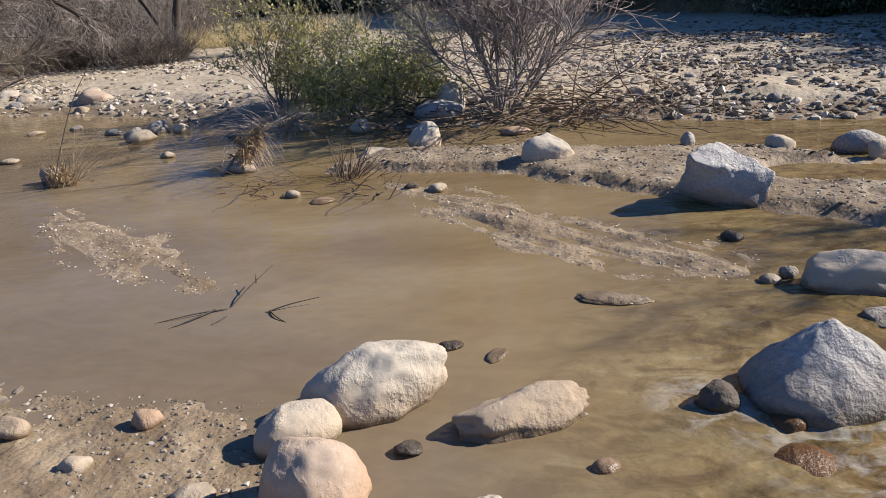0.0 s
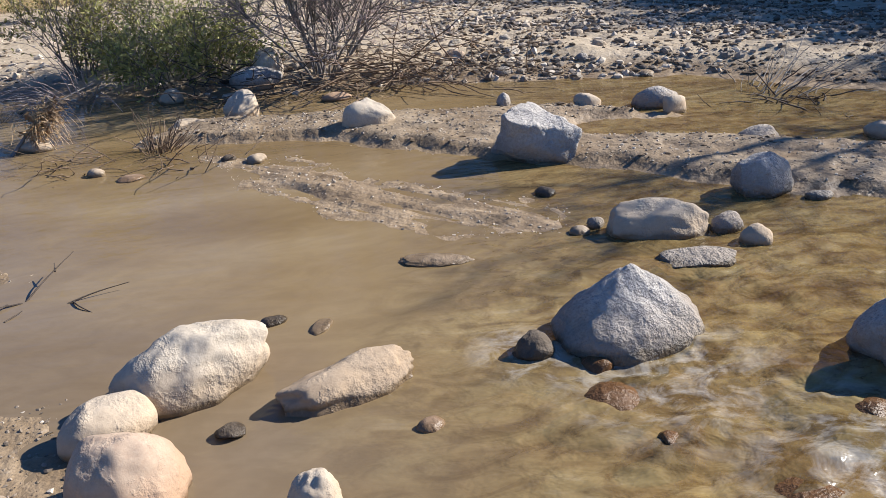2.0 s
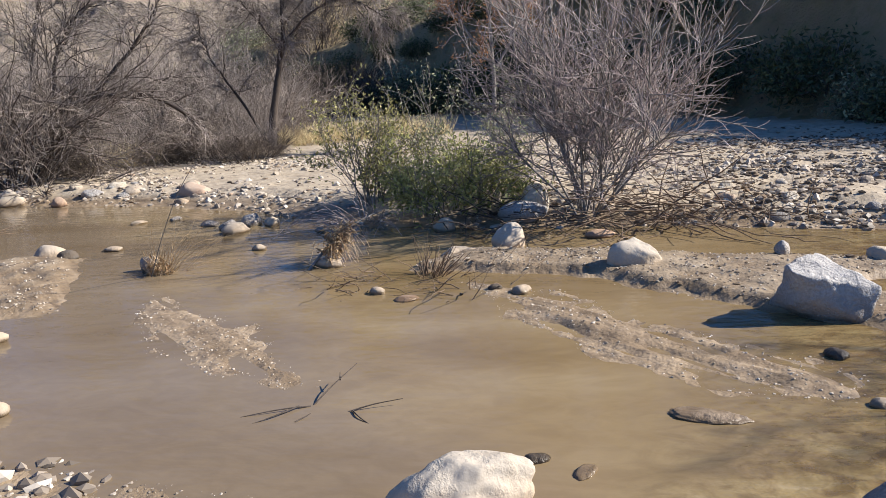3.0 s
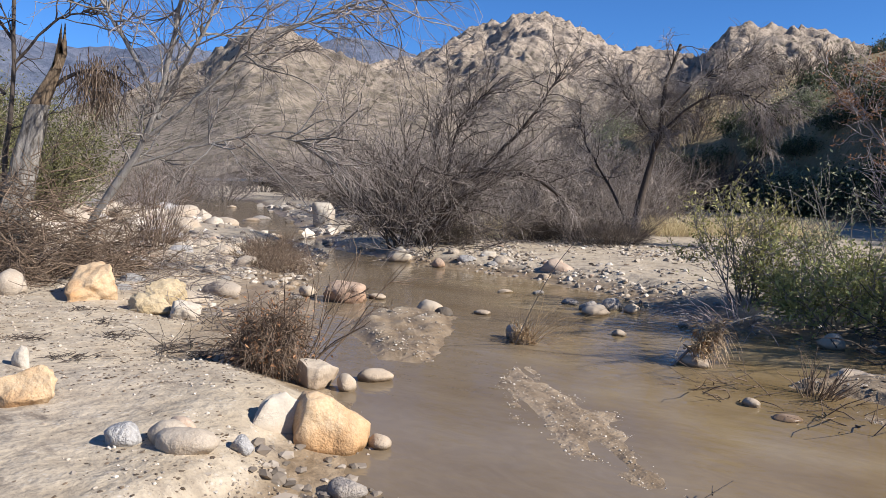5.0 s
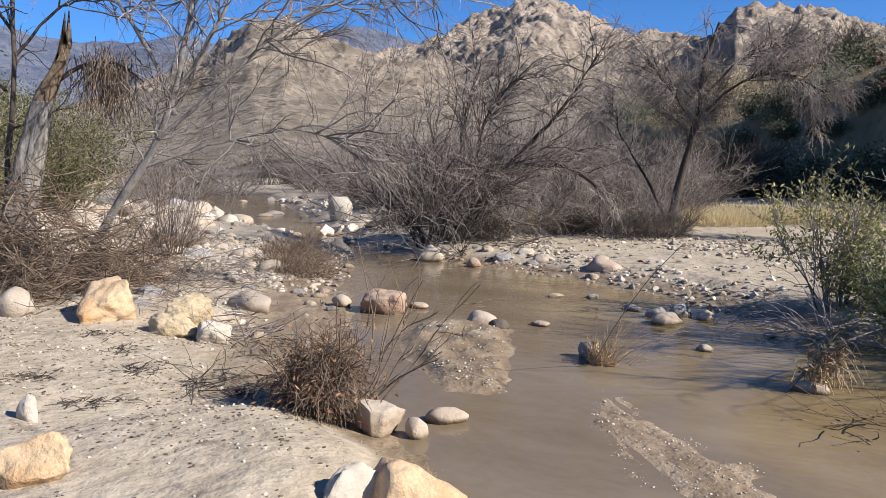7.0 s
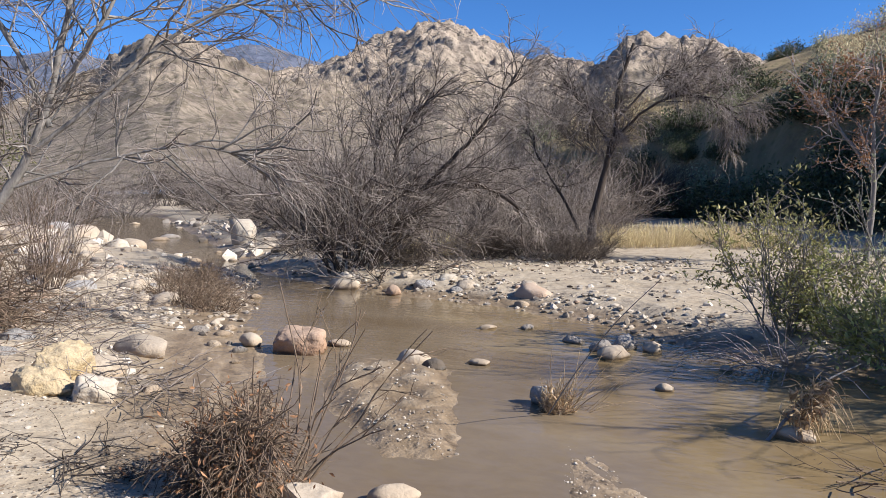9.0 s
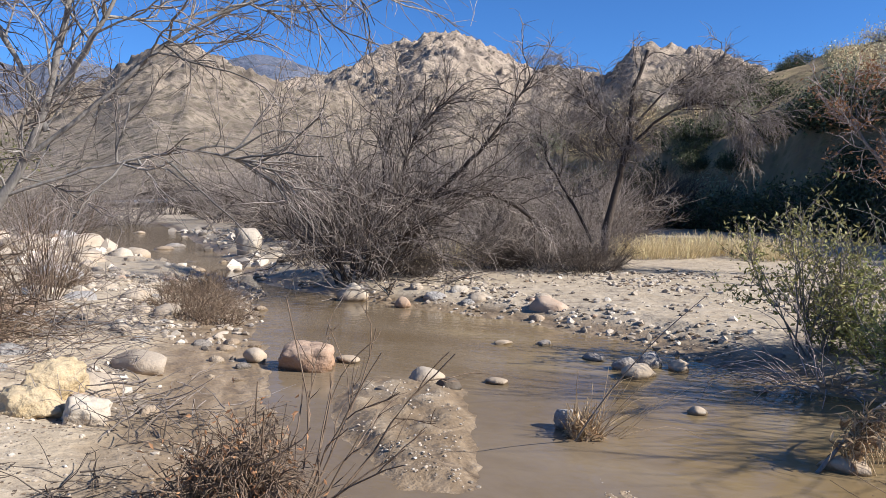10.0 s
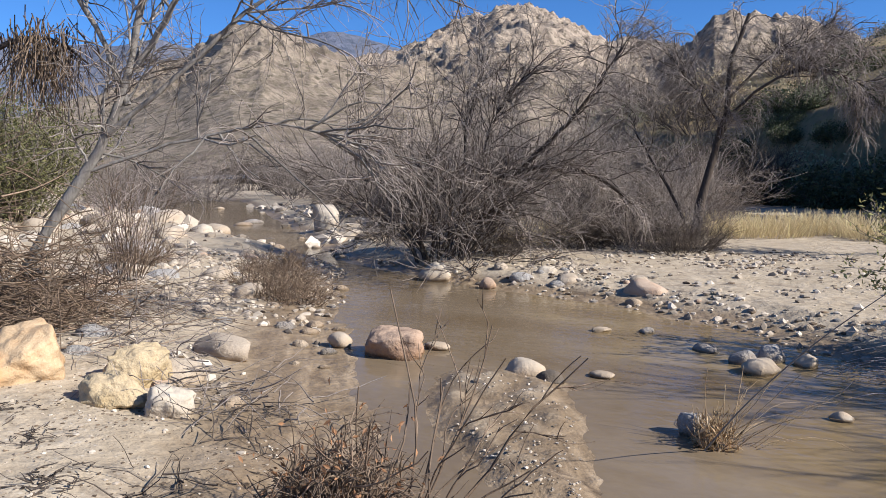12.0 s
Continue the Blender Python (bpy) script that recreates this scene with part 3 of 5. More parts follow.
def build_rocks():
    b = boulder
    # boulders in and beside the riffle
    b("boulder", 1.35, 3.16, 0.80, 0.56, 0.28, GREY, "grey pyramid-shaped granite boulder standing in the riffle", 11, 5, -0.12, 0, 0.7, narrow=0.76, skew=-0.06, sink=0.45, z=-0.02)
    b("boulder", 2.19, 2.74, 0.54, 0.42, 0.30, GREY, "rounded rough grey granite boulder standing in the riffle", 12, 20, 0.25, 0, 0.9, narrow=0.35, z=-0.02)
    b("boulder", -0.19, 3.2, 0.58, 0.32, 0.25, PALE, "pale elongated boulder with a tan foot at the water's edge", 13, 24, 0.1, 0, 0.9, lean=9, skew=0.12, z=-0.02)
    b("stone", -0.43, 2.98, 0.30, 0.21, 0.15, PALE, "smooth white oval stone leaning on a boulder", 14, 24, 0.0, 0, 0.1, lean=8, z=-0.02)
    b("boulder", -0.32, 2.65, 0.36, 0.32, 0.25, PINK, "rounded pinkish tan granite boulder in shallow mud", 15, 30, -0.05, 0, 0.4, lean=10, narrow=0.2, z=-0.02)
    b("boulder", 0.29, 3.05, 0.54, 0.24, 0.12, COBBLE, "long flat-lying tan boulder with a pitted grey end", 16, 18, 0.3, 0.05, 1.0, z=-0.02)
    b("stone", 0.18, 2.47, 0.165, 0.15, 0.16, PALE, "knobbly pale stone standing in shallow water", 17, 0, 0.3, 0, 0.7, z=-0.02)
    b("stone", 0.46, 2.29, 0.14, 0.14, 0.12, PALE, "rounded pale stone in shallow water", 18, 40, 0.2, 0, 0.5, z=-0.02)
    b("stone", 0.53, 2.77, 0.095, 0.07, 0.035, PINK, "small pinkish pebble just above the water", 19, 10, 0.05, 0, 0.2, z=-0.01, level=3)
    b("stone", -0.2, 2.5, 0.10, 0.08, 0.05, PALE, "small white stone beside a boulder", 20, 70, 0.1, 0, 0.2, z=0.0, level=3)
    b("stone", 0.96, 3.10, 0.15, 0.14, 0.10, DARK, "dark wet stone beside the pyramid boulder", 21, 0, 0.3, 0, 0.5, z=-0.02)
    b("boulder", 1.89, 4.0, 0.50, 0.26, 0.17, PALE, "long pale boulder lying in the shallows", 22, -8, 0.15, 0.25, 0.4, z=-0.02)
    b("stone", 1.53, 4.1, 0.11, 0.08, 0.045, PALE, "small white stone in the shallows", 23, 0, 0.2, level=3, z=-0.01)
    b("stone", 1.63, 4.15, 0.09, 0.08, 0.06, GREY, "small angular grey stone beside a long boulder", 24, 0, 0.6, level=3, z=-0.01)
    b("stone", 2.21, 3.93, 0.18, 0.14, 0.09, GREY, "mauve grey stone beside a long boulder", 25, 20, 0.2, level=3, z=-0.01)
    b("stone", 2.24, 3.73, 0.16, 0.14, 0.10, PALE, "rounded pale stone with a dark wet foot", 26, 0, 0.2, level=3, z=-0.01)
    b("boulder", 1.9, 3.64, 0.36, 0.24, 0.055, GREY, "low grey boulder barely above the flowing water", 27, 0, 0.2, z=-0.01)
    b("boulder", 2.66, 4.36, 0.39, 0.30, 0.22, GREY, "grey rounded boulder at the foot of the gravel bar", 28, 0, 0.3, 0, 0.7, narrow=0.3, z=-0.01)
    b("stone", 2.88, 4.16, 0.15, 0.1, 0.05, GREY, "small grey stone at the foot of the gravel bar", 29, 0, 0.2, level=3, z=-0.01)
    b("boulder", 1.74, 5.42, 0.58, 0.40, 0.37, GREY, "blocky split grey granite boulder on the gravel bar", 30, -6, 0.95, 0.25, 0.8, lean=9, narrow=-0.05, z=-0.02)
    b("boulder", 0.79, 6.62, 0.47, 0.36, 0.25, PALE, "smooth pale domed boulder on the gravel bar", 31, 0, 0.2, 0.15, 0.3, narrow=0.22, z=0.0)
    b("boulder", -0.18, 7.48, 0.37, 0.30, 0.24, PALE, "white angular boulder on the tip of the gravel bar", 32, 10, 0.6, 0, 0.4, narrow=0.2, z=0.0)
    b("stone", -0.62, 7.2, 0.34, 0.22, 0.10, PALE, "low pale rock at the tip of the gravel bar", 33, 0, 0.4, z=0.0)
    b("stone", 0.64, 7.9, 0.29, 0.16, 0.075, PINK, "flat tan stone in the far channel", 34, 0, 0.2, level=3, z=0.0)
    b("stone", -0.9, 8.45, 0.24, 0.18, 0.15, PALE, "pale stone under the willow roots", 35, 0, 0.3, level=3, z=0.0)
    b("boulder", 0.03, 8.95, 0.32, 0.28, 0.30, PALE, "pale round boulder under the bare willow", 36, 0, 0.2, level=3)
    b("boulder", -0.1, 8.75, 0.55, 0.35, 0.20, GREY, "grey boulder half buried in the bank", 37, 0, 0.3, level=3)
    for x, y, w, h, s in ((1.92, 6.78, 0.17, 0.085, 38), (2.56, 6.57, 0.27, 0.11, 39), (3.1, 6.5, 0.40, 0.17, 40), (3.13, 6.22, 0.24, 0.13, 41), (3.25, 5.27, 0.40, 0.08, 42), (4.02, 5.04, 0.31, 0.11, 43), (4.08, 4.78, 0.24, 0.07, 44), (4.52, 5.08, 0.33, 0.08, 45)):
        b("stone", x, y, w, w * 0.7, h + 0.02, PALE if s % 2 else GREY, "weathered pale grey stone on the gravel bar", s, s * 40, 0.3, level=3, group="stones on the gravel bar")
    for x, y, w, h, s in ((-0.24, 6.13, 0.12, 0.045, 46), (-0.05, 6.05, 0.2, 0.055, 47), (1.56, 4.7, 0.13, 0.045, 48), (-1.1, 6.08, 0.13, 0.055, 49), (-0.85, 5.9, 0.19, 0.035, 50)):
        b("stone", x, y, w, w * 0.7, h, (DARK, PALE, DARK, PALE, PINK)[s - 46], "small stone breaking the still brown water", s, s * 40, 0.2, level=3, z=-0.005, group="stones in the stream")
    # stones under the water of the riffle
    for x, y, w, s, label in ((1.12, 2.78, 0.30, 51, "rusty orange stone under flowing water"), (1.2, 2.52, 0.16, 52, "ochre stone under flowing water"), (1.42, 2.2, 0.34, 53, "brown stone washed over by the current"),
                              (1.85, 2.5, 0.22, 54, "brown stone under flowing water"), (1.15, 2.98, 0.14, 55, "small rusty stone under flowing water")):
        b("stone", x, y, w, w * 0.8, 0.11, RUST, label, s, 0, 0.4, 0, 0.9, level=3, z=-0.095, group="drowned stones")
    b("stone", 0.78, 4.0, 0.38, 0.17, 0.035, COBBLE, "flat mud-crusted stone awash in the stream", 56, -12, 0.4, 0, 1.0, z=-0.01)
    b("stone", 0.06, 3.6, 0.12, 0.08, 0.035, DARK, "small dark stone awash behind the pale boulder", 57, 20, 0.4, level=3, z=-0.01)
    b("stone", 0.24, 3.5, 0.14, 0.07, 0.025, COBBLE, "small muddy stone awash behind the pale boulder", 58, 60, 0.4, level=3, z=-0.01)
    # stones of the upper pool
    b("boulder", -6.02, 7.66, 0.55, 0.44, 0.25, UMBER, "angular orange-brown boulder in the stream", 62, 28, 0.0, 0.75, 0.8, narrow=0.05, lean=-4, z=-0.02)
    b("stone", -5.83, 8.05, 0.26, 0.16, 0.06, PALE, "flat pale stone beside the orange boulder", 62, 0, 0.2, level=3, z=0)
    b("stone", -6.6, 7.66, 0.25, 0.2, 0.13, PALE, "pale stone beside the orange boulder", 63, 0, 0.4, level=3, z=0)
    b("stone", -4.78, 7.66, 0.33, 0.24, 0.14, PALE, "white rounded stone at the head of the mud bar", 64, 20, 0.15, level=3, z=0)
    b("stone", -4.53, 7.57, 0.23, 0.18, 0.10, DARK, "dark stone beside a white one", 65, 0, 0.3, level=3, z=0)
    b("stone", -4.26, 7.95, 0.22, 0.14, 0.05, PALE, "flat pale stone in the stream", 66, 0, 0.2, level=3, z=0)
    for x, y, w, h, s in ((-3.28, 8.75, 0.36, 0.12, 67), (-3.29, 9.25, 0.34, 0.14, 68), (-3.02, 9.2, 0.27, 0.11, 69), (-3.82, 9.29, 0.27, 0.07, 70), (-3.45, 9.0, 0.25, 0.12, 72), (-2.64, 7.78, 0.15, 0.065, 71), (-4.9, 9.6, 0.24, 0.05, 73), (-4.5, 9.8, 0.22, 0.05, 74), (-2.3, 8.7, 0.14, 0.05, 75)):
        b("stone", x, y, w, w * 0.7, h, (GREY, PALE)[s % 2], "grey stone standing in the brown stream", s, s * 33, 0.3, level=3, z=-0.005, group="stones in the stream")
    b("stone", -3.43, 5.05, 0.27, 0.17, 0.085, PALE, "flat white stone at the water's edge", 76, 30, 0.1, level=3, z=0)
    b("boulder", -3.64, 4.66, 0.31, 0.24, 0.20, COBBLE, "blocky tan stone below the dry bush", 77, 35, 0.7, 0.3, 0.4, z=0.0)
    b("stone", -3.42, 4.73, 0.14, 0.12, 0.12, PALE, "small pale stone below the dry bush", 78, 0, 0.4, level=3, z=0)
    b("boulder", -8.3, 11.8, 0.56, 0.36, 0.28, PALE, "white rock at the far waterline", 79, 0, 0.5, level=3, z=0)
    b("boulder", -7.25, 11.5, 0.3, 0.2, 0.16, PINK, "tan rock at the far waterline", 80, 0, 0.4, level=3, z=0)
    b("boulder", -5.09, 11.6, 0.6, 0.4, 0.26, PINK, "yellowish rock on the far gravel bank", 81, 0, 0.4, level=3, z=0.02)
    b("boulder", -15.8, 17.9, 0.78, 0.6, 0.66, PALE, "squarish white boulder on the far bank", 82, 30, 0.4, 0.6, 0.3, level=3)
    # the near bank
    b("boulder", -2.8, 3.84, 0.47, 0.36, 0.30, GOLD, "golden stained boulder with a split pale flake at the water's edge", 83, 25, 0.35, 0.2, 0.4, z=0.0)
    b("stone", -2.97, 3.70, 0.42, 0.14, 0.30, PALE, "thin curved pale flake split from the golden boulder", 183, 62, 0.3, 0.2, 0.8, lean=6, z=0.0)
    b("stone", -2.56, 4.0, 0.16, 0.12, 0.07, PALE, "small pale stone at the foot of the golden boulder", 84, 0, 0.2, level=3, z=0.0)
    b("stone", -2.86, 3.0, 0.31, 0.2, 0.09, COBBLE, "rounded tan stone on the bank", 85, 20, 0.1, level=3)
    b("stone", -2.76, 3.24, 0.14, 0.12, 0.08, GREY, "angular grey stone on the bank", 86, 0, 0.8, level=3)
    b("stone", -3.0, 3.02, 0.22, 0.16, 0.10, COBBLE, "pale stone on the bank", 87, 0, 0.2, level=3)
    b("stone", -3.06, 3.14, 0.15, 0.1, 0.07, PINK, "small pinkish stone resting among others", 88, 0, 0.3, level=3)
    b("stone", -3.15, 2.88, 0.2, 0.16, 0.10, GREY, "grey stone on the bank", 89, 0, 0.4, level=3)
    b("stone", -2.28, 3.42, 0.2, 0.16, 0.08, GREY, "flat grey stone on the wet gravel", 90, 0, 0.3, level=3)
    b("boulder", -7.8, 4.7, 0.40, 0.32, 0.25, COBBLE, "pale rounded boulder below the snag", 91, 0, 0.3, level=3)
    b("boulder", -7.2, 5.2, 0.88, 0.52, 0.33, GOLD, "broad golden orange boulder on the sand", 192, -35, 0.35, 0.3, 1.0, narrow=0.2)
    b("boulder", -6.33, 5.26, 0.46, 0.32, 0.20, YELLOW, "yellow stained rock with a white crust", 93, 15, 0.35, 0.1, 1.7, level=4)
    b("boulder", -5.98, 5.38, 0.34, 0.28, 0.18, PALE, "cream coloured rock on the sand", 94, 40, 0.4, 0.1, 1.5)
    b("boulder", -5.98, 3.55, 0.34, 0.26, 0.13, PALE, "smooth white boulder half buried in sand", 95, 0, 0.1, level=3)
    b("boulder", -6.6, 5.62, 0.44, 0.34, 0.27, YELLOW, "knobbly rock with a white and yellow crust", 193, 60, 0.4, 0.05, 2.0)
    b("boulder", -6.9, 6.6, 0.62, 0.34, 0.17, COBBLE, "pale tan boulder among the cobbles", 96, 0, 0.3, level=3)
    b("boulder", -4.16, 2.93, 0.46, 0.24, 0.20, GOLD, "orange stained slab on the sand", 97, 30, 0.9, 0.3, 0.8, lean=20)
    b("boulder", -4.36, 2.84, 0.3, 0.24, 0.18, PALE, "white stone beside an orange slab", 98, 20, 0.4, level=3)
    b("stone", -4.95, 3.36, 0.17, 0.13, 0.13, PALE, "small pointed white stone on the sand", 99, 0, 0.9, level=3, narrow=0.55)
    b("stone", -1.72, 7.0, 0.30, 0.18, 0.09, PALE, "pale flat stone caught under a grass tuft", 100, 0, 0.3, level=3, z=-0.01)
    b("stone", -3.36, 7.02, 0.18, 0.15, 0.15, GREY, "speckled grey stone beside a grass tuft", 101, 0, 0.4, level=3, z=-0.01)

    b("stone", -0.99, 3.11, 0.12, 0.09, 0.06, PINK, "weathered white and tan stone on dark grit", 110, 0, 0.4, level=3, z=None)
    b("stone", -1.12, 2.86, 0.11, 0.08, 0.04, PALE, "flat white stone on wet grit", 111, 0, 0.4, level=3, z=None)
    b("stone", -0.69, 2.70, 0.14, 0.10, 0.04, PALE, "pale stone at the edge of the mud", 112, 0, 0.4, level=3, z=None)
    b("stone", -1.46, 3.09, 0.15, 0.11, 0.07, COBBLE, "tan stone half buried in grit", 113, 0, 0.4, level=3, z=None)
    b("stone", -0.07, 2.89, 0.10, 0.08, 0.03, DARK, "small wet stone in the mud eddy", 114, 0, 0.4, level=3, z=0.0)
    b("stone", -0.97, 3.52, 0.05, 0.03, 0.02, COBBLE, "small stone in the shallows", 116, 0, 0.4, level=3, z=None)


build_rocks()


# ---- bare wood: tubes grown in levels ----
def tube_mesh(name, groups, mat, sides=4):
    """One mesh of tapering tubes. groups: pairs of points (m, n, 3) and radii (m, n)."""
    vs, fs, at = [], [], 0
    for pts, rad in groups:
        m, n, _ = pts.shape
        tan = np.gradient(pts, axis=1)
        tan /= np.linalg.norm(tan, axis=2, keepdims=True) + 1e-9
        ref = np.where(np.abs(tan[..., 2:3]) > 0.8, np.array([1.0, 0, 0]), np.array([0, 0, 1.0]))
        s1 = np.cross(tan, ref)
        s1 /= np.linalg.norm(s1, axis=2, keepdims=True) + 1e-9
        s2 = np.cross(tan, s1)
        ang = np.arange(sides) * 2 * math.pi / sides
        ring = s1[:, :, None, :] * np.cos(ang)[:, None] + s2[:, :, None, :] * np.sin(ang)[:, None]
        v = pts[:, :, None, :] + ring * rad[:, :, None, None]
        idx = np.arange(m * n * sides).reshape(m, n, sides) + at
        nxt = np.roll(idx, -1, 2)
        f = np.stack([idx[:, :-1], nxt[:, :-1], nxt[:, 1:], idx[:, 1:]], -1).reshape(-1, 4)
        vs.append(v.reshape(-1, 3))
        fs.append(f)
        at += m * n * sides
    return mesh_from(name, np.concatenate(vs), np.concatenate(fs), mat)


def grow(rng, start, way, length, steps, wander, lift):
    """Walks m branches step by step; lift pulls them up (or down)."""
    m = len(start)
    p, d = [start], way / np.linalg.norm(way, axis=1, keepdims=True)
    step = (length / (steps - 1))[:, None]
    for _ in range(steps - 1):
        d = d + rng.normal(size=(m, 3)) * wander + np.array([0, 0, lift])
        d /= np.linalg.norm(d, axis=1, keepdims=True)
        p.append(p[-1] + d * step)
    return np.stack(p, 1)


def sprout(rng, parents, count, spread, lo=0.25, hi=1.0):
    """Starts and directions of children along their parents."""
    m, n, _ = parents.shape
    i, t = rng.integers(0, m, count), rng.uniform(lo, hi, count) * (n - 1.001)
    k = t.astype(int)
    a, b = parents[i, k], parents[i, k + 1]
    d = b - a
    d /= np.linalg.norm(d, axis=1, keepdims=True) + 1e-9
    side = rng.normal(size=(count, 3))
    return a + (b - a) * (t - k)[:, None], d + side * spread, t / (n - 1)


def taper(count, steps, r0, r1):
    r0 = np.broadcast_to(r0, (count,))
    return r0[:, None] + (r1 - r0[:, None]) * np.linspace(0, 1, steps)[None, :]


def fan(rng, count, base_r, spread, lean=(0, 0)):
    """Stems that stand in a clump and spread outwards."""
    a = rng.uniform(0, 2 * math.pi, count)
    k = np.sqrt(rng.uniform(0, 1, count))
    start = np.stack([np.cos(a) * k * base_r, np.sin(a) * k * base_r, np.full(count, -0.08)], 1)
    way = np.stack([np.cos(a) * k * spread + lean[0], np.sin(a) * k * spread + lean[1], np.ones(count)], 1)
    return start, way + rng.normal(size=(count, 3)) * 0.12


def leaves_mesh(name, rng, pts, count, size, mat, jitter=0.05, slim=0.4, up=0.4):
    """Many small folded leaves round points of twigs."""
    at = pts[rng.integers(0, len(pts), count)] + rng.normal(size=(count, 3)) * jitter
    d = rng.normal(size=(count, 3)) + np.array([0, 0, up])
    d /= np.linalg.norm(d, axis=1, keepdims=True)
    s = np.cross(d, rng.normal(size=(count, 3)))
    s /= np.linalg.norm(s, axis=1, keepdims=True)
    bend = np.cross(d, s)
    ln = (size * rng.uniform(0.6, 1.4, count))[:, None]
    v = np.stack([at, at + d * ln * 0.5 + s * ln * slim * 0.5 + bend * ln * 0.08, at + d * ln, at + d * ln * 0.5 - s * ln * slim * 0.5 + bend * ln * 0.08], 1)
    f = np.arange(count * 4).reshape(count, 4)
    return mesh_from(name, v.reshape(-1, 3), f, mat, False)


def thing(name, x, y, z, label, category, group=""):
    ob = new(name)
    ob.empty_display_size = 0.2
    ob.matrix_world = pose(x, y, z)
    return tagged(ob, label, category, group)


def stuff(name, me, parent, label=""):
    return tagged(part(name, me, parent, label), kind="stuff")


def shrub(name, x, y, z, label, seed, stems=40, tall=3.0, base=0.3, spread=0.8, branches=300, twigs=1600, stem_r=0.02, twig_r=0.005, lean=(0, 0), wood=BARK_GREY, fine=TWIG,
          lift=0.03, twig_len=0.5, droop=0.0, leaf=None, leaf_count=0, leaf_size=0.05, category="shrub", group="", jitter=0.06, split=True, wander=0.13):
    """A many-stemmed shrub: stems, side branches, fine twigs and, where it has them, leaves."""
    rng = np.random.default_rng(seed)
    ob = thing(name, x, y, z, label, category, group)
    s, w = fan(rng, stems, base, spread, lean)
    l0 = tall * rng.uniform(0.55, 1.1, stems)
    p0 = grow(rng, s, w, l0, 9, wander, lift)
    r0 = taper(stems, 9, stem_r * rng.uniform(0.6, 1.3, stems), twig_r)
    if split:
        for i in range(stems):
            part("stem", tube_mesh("stem", [(p0[i:i + 1], r0[i:i + 1])], wood, 5), ob)
    else:
        stuff("stem", tube_mesh("stem", [(p0, r0)], wood, 5), ob)
    s, w, t = sprout(rng, p0, branches, 0.5, 0.2, 0.95)
    p1 = grow(rng, s, w, tall * rng.uniform(0.15, 0.42, branches), 6, 0.17, lift - droop * 0.5)
    stuff("branch", tube_mesh("branch", [(p1, taper(branches, 6, stem_r * 0.42, twig_r * 0.8))], wood, 4), ob)
    s, w, t = sprout(rng, p1, twigs, 0.45, 0.15, 1.0)
    p2 = grow(rng, s, w, twig_len * rng.uniform(0.4, 1.2, twigs), 4, 0.2, lift - droop)
    stuff("twig", tube_mesh("twig", [(p2, taper(twigs, 4, twig_r, twig_r * 0.5))], fine, 3), ob)
    if leaf:
        pts = np.concatenate([p2.reshape(-1, 3), p1[:, 3:].reshape(-1, 3)])
        stuff("foliage", leaves_mesh("foliage", rng, pts, leaf_count, leaf_size, leaf, jitter), ob)
    return ob


def limb_path(points, steps):
    """A smooth line through a few points."""
    p = np.array(points, float)
    t = np.linspace(0, len(p) - 1, steps)
    k = np.clip(t.astype(int), 0, len(p) - 2)
    f = (t - k)[:, None]
    a, b = p[k], p[k + 1]
    q = a + (b - a) * f
    for _ in range(2):
        q[1:-1] = (q[:-2] + 2 * q[1:-1] + q[2:]) / 4
    return q


def tree(name, x, y, z, label, seed, limbs, wood, fine, branches=140, boughs=500, twigs=1800, branch_len=1.2, twig_len=0.5, droop=0.05, twig_r=0.005, leaf=None, leaf_count=0, leaf_size=0.06):
    """A tree from its main limbs: pairs of a thick-end radius and a few points in its own space."""
    rng = np.random.default_rng(seed)
    ob = thing(name, x, y, z, label, "tree")
    paths = []
    for i, (r, pts) in enumerate(limbs):
        p = limb_path(pts, 14)
        p[2:] += rng.normal(size=(12, 3)) * 0.02 * np.linspace(0.3, 1, 12)[:, None]
        paths.append(p)
        part("trunk" if i == 0 else "limb", tube_mesh("trunk", [(p[None], taper(1, 14, r, max(0.008, r * 0.35)) * (1 + 0.08 * rng.normal(size=(1, 14))))], wood, 9), ob)
    pp = np.stack(paths)
    s, w, t = sprout(rng, pp, branches, 0.5, 0.35, 1.0)
    p1 = grow(rng, s, w, branch_len * rng.uniform(0.5, 1.3, branches), 8, 0.2, 0.0)
    stuff("branch", tube_mesh("branch", [(p1, taper(branches, 8, 0.012, 0.0055))], wood, 5), ob)
    s, w, t = sprout(rng, p1, boughs, 0.5, 0.2, 1.0)
    p2 = grow(rng, s, w, branch_len * 0.5 * rng.uniform(0.5, 1.3, boughs), 6, 0.2, 0.0 - droop * 0.6)
    stuff("bough", tube_mesh("bough", [(p2, taper(boughs, 6, 0.008, twig_r))], fine, 4), ob)
    s, w, t = sprout(rng, p2, twigs, 0.5, 0.15, 1.0)
    p3 = grow(rng, s, w, twig_len * rng.uniform(0.4, 1.2, twigs), 5, 0.24, -droop)
    stuff("twig", tube_mesh("twig", [(p3, taper(twigs, 5, twig_r, twig_r * 0.5))], fine, 3), ob)
    if leaf:
        stuff("foliage", leaves_mesh("foliage", rng, p3.reshape(-1, 3), leaf_count, leaf_size, leaf, 0.05), ob)
    return ob


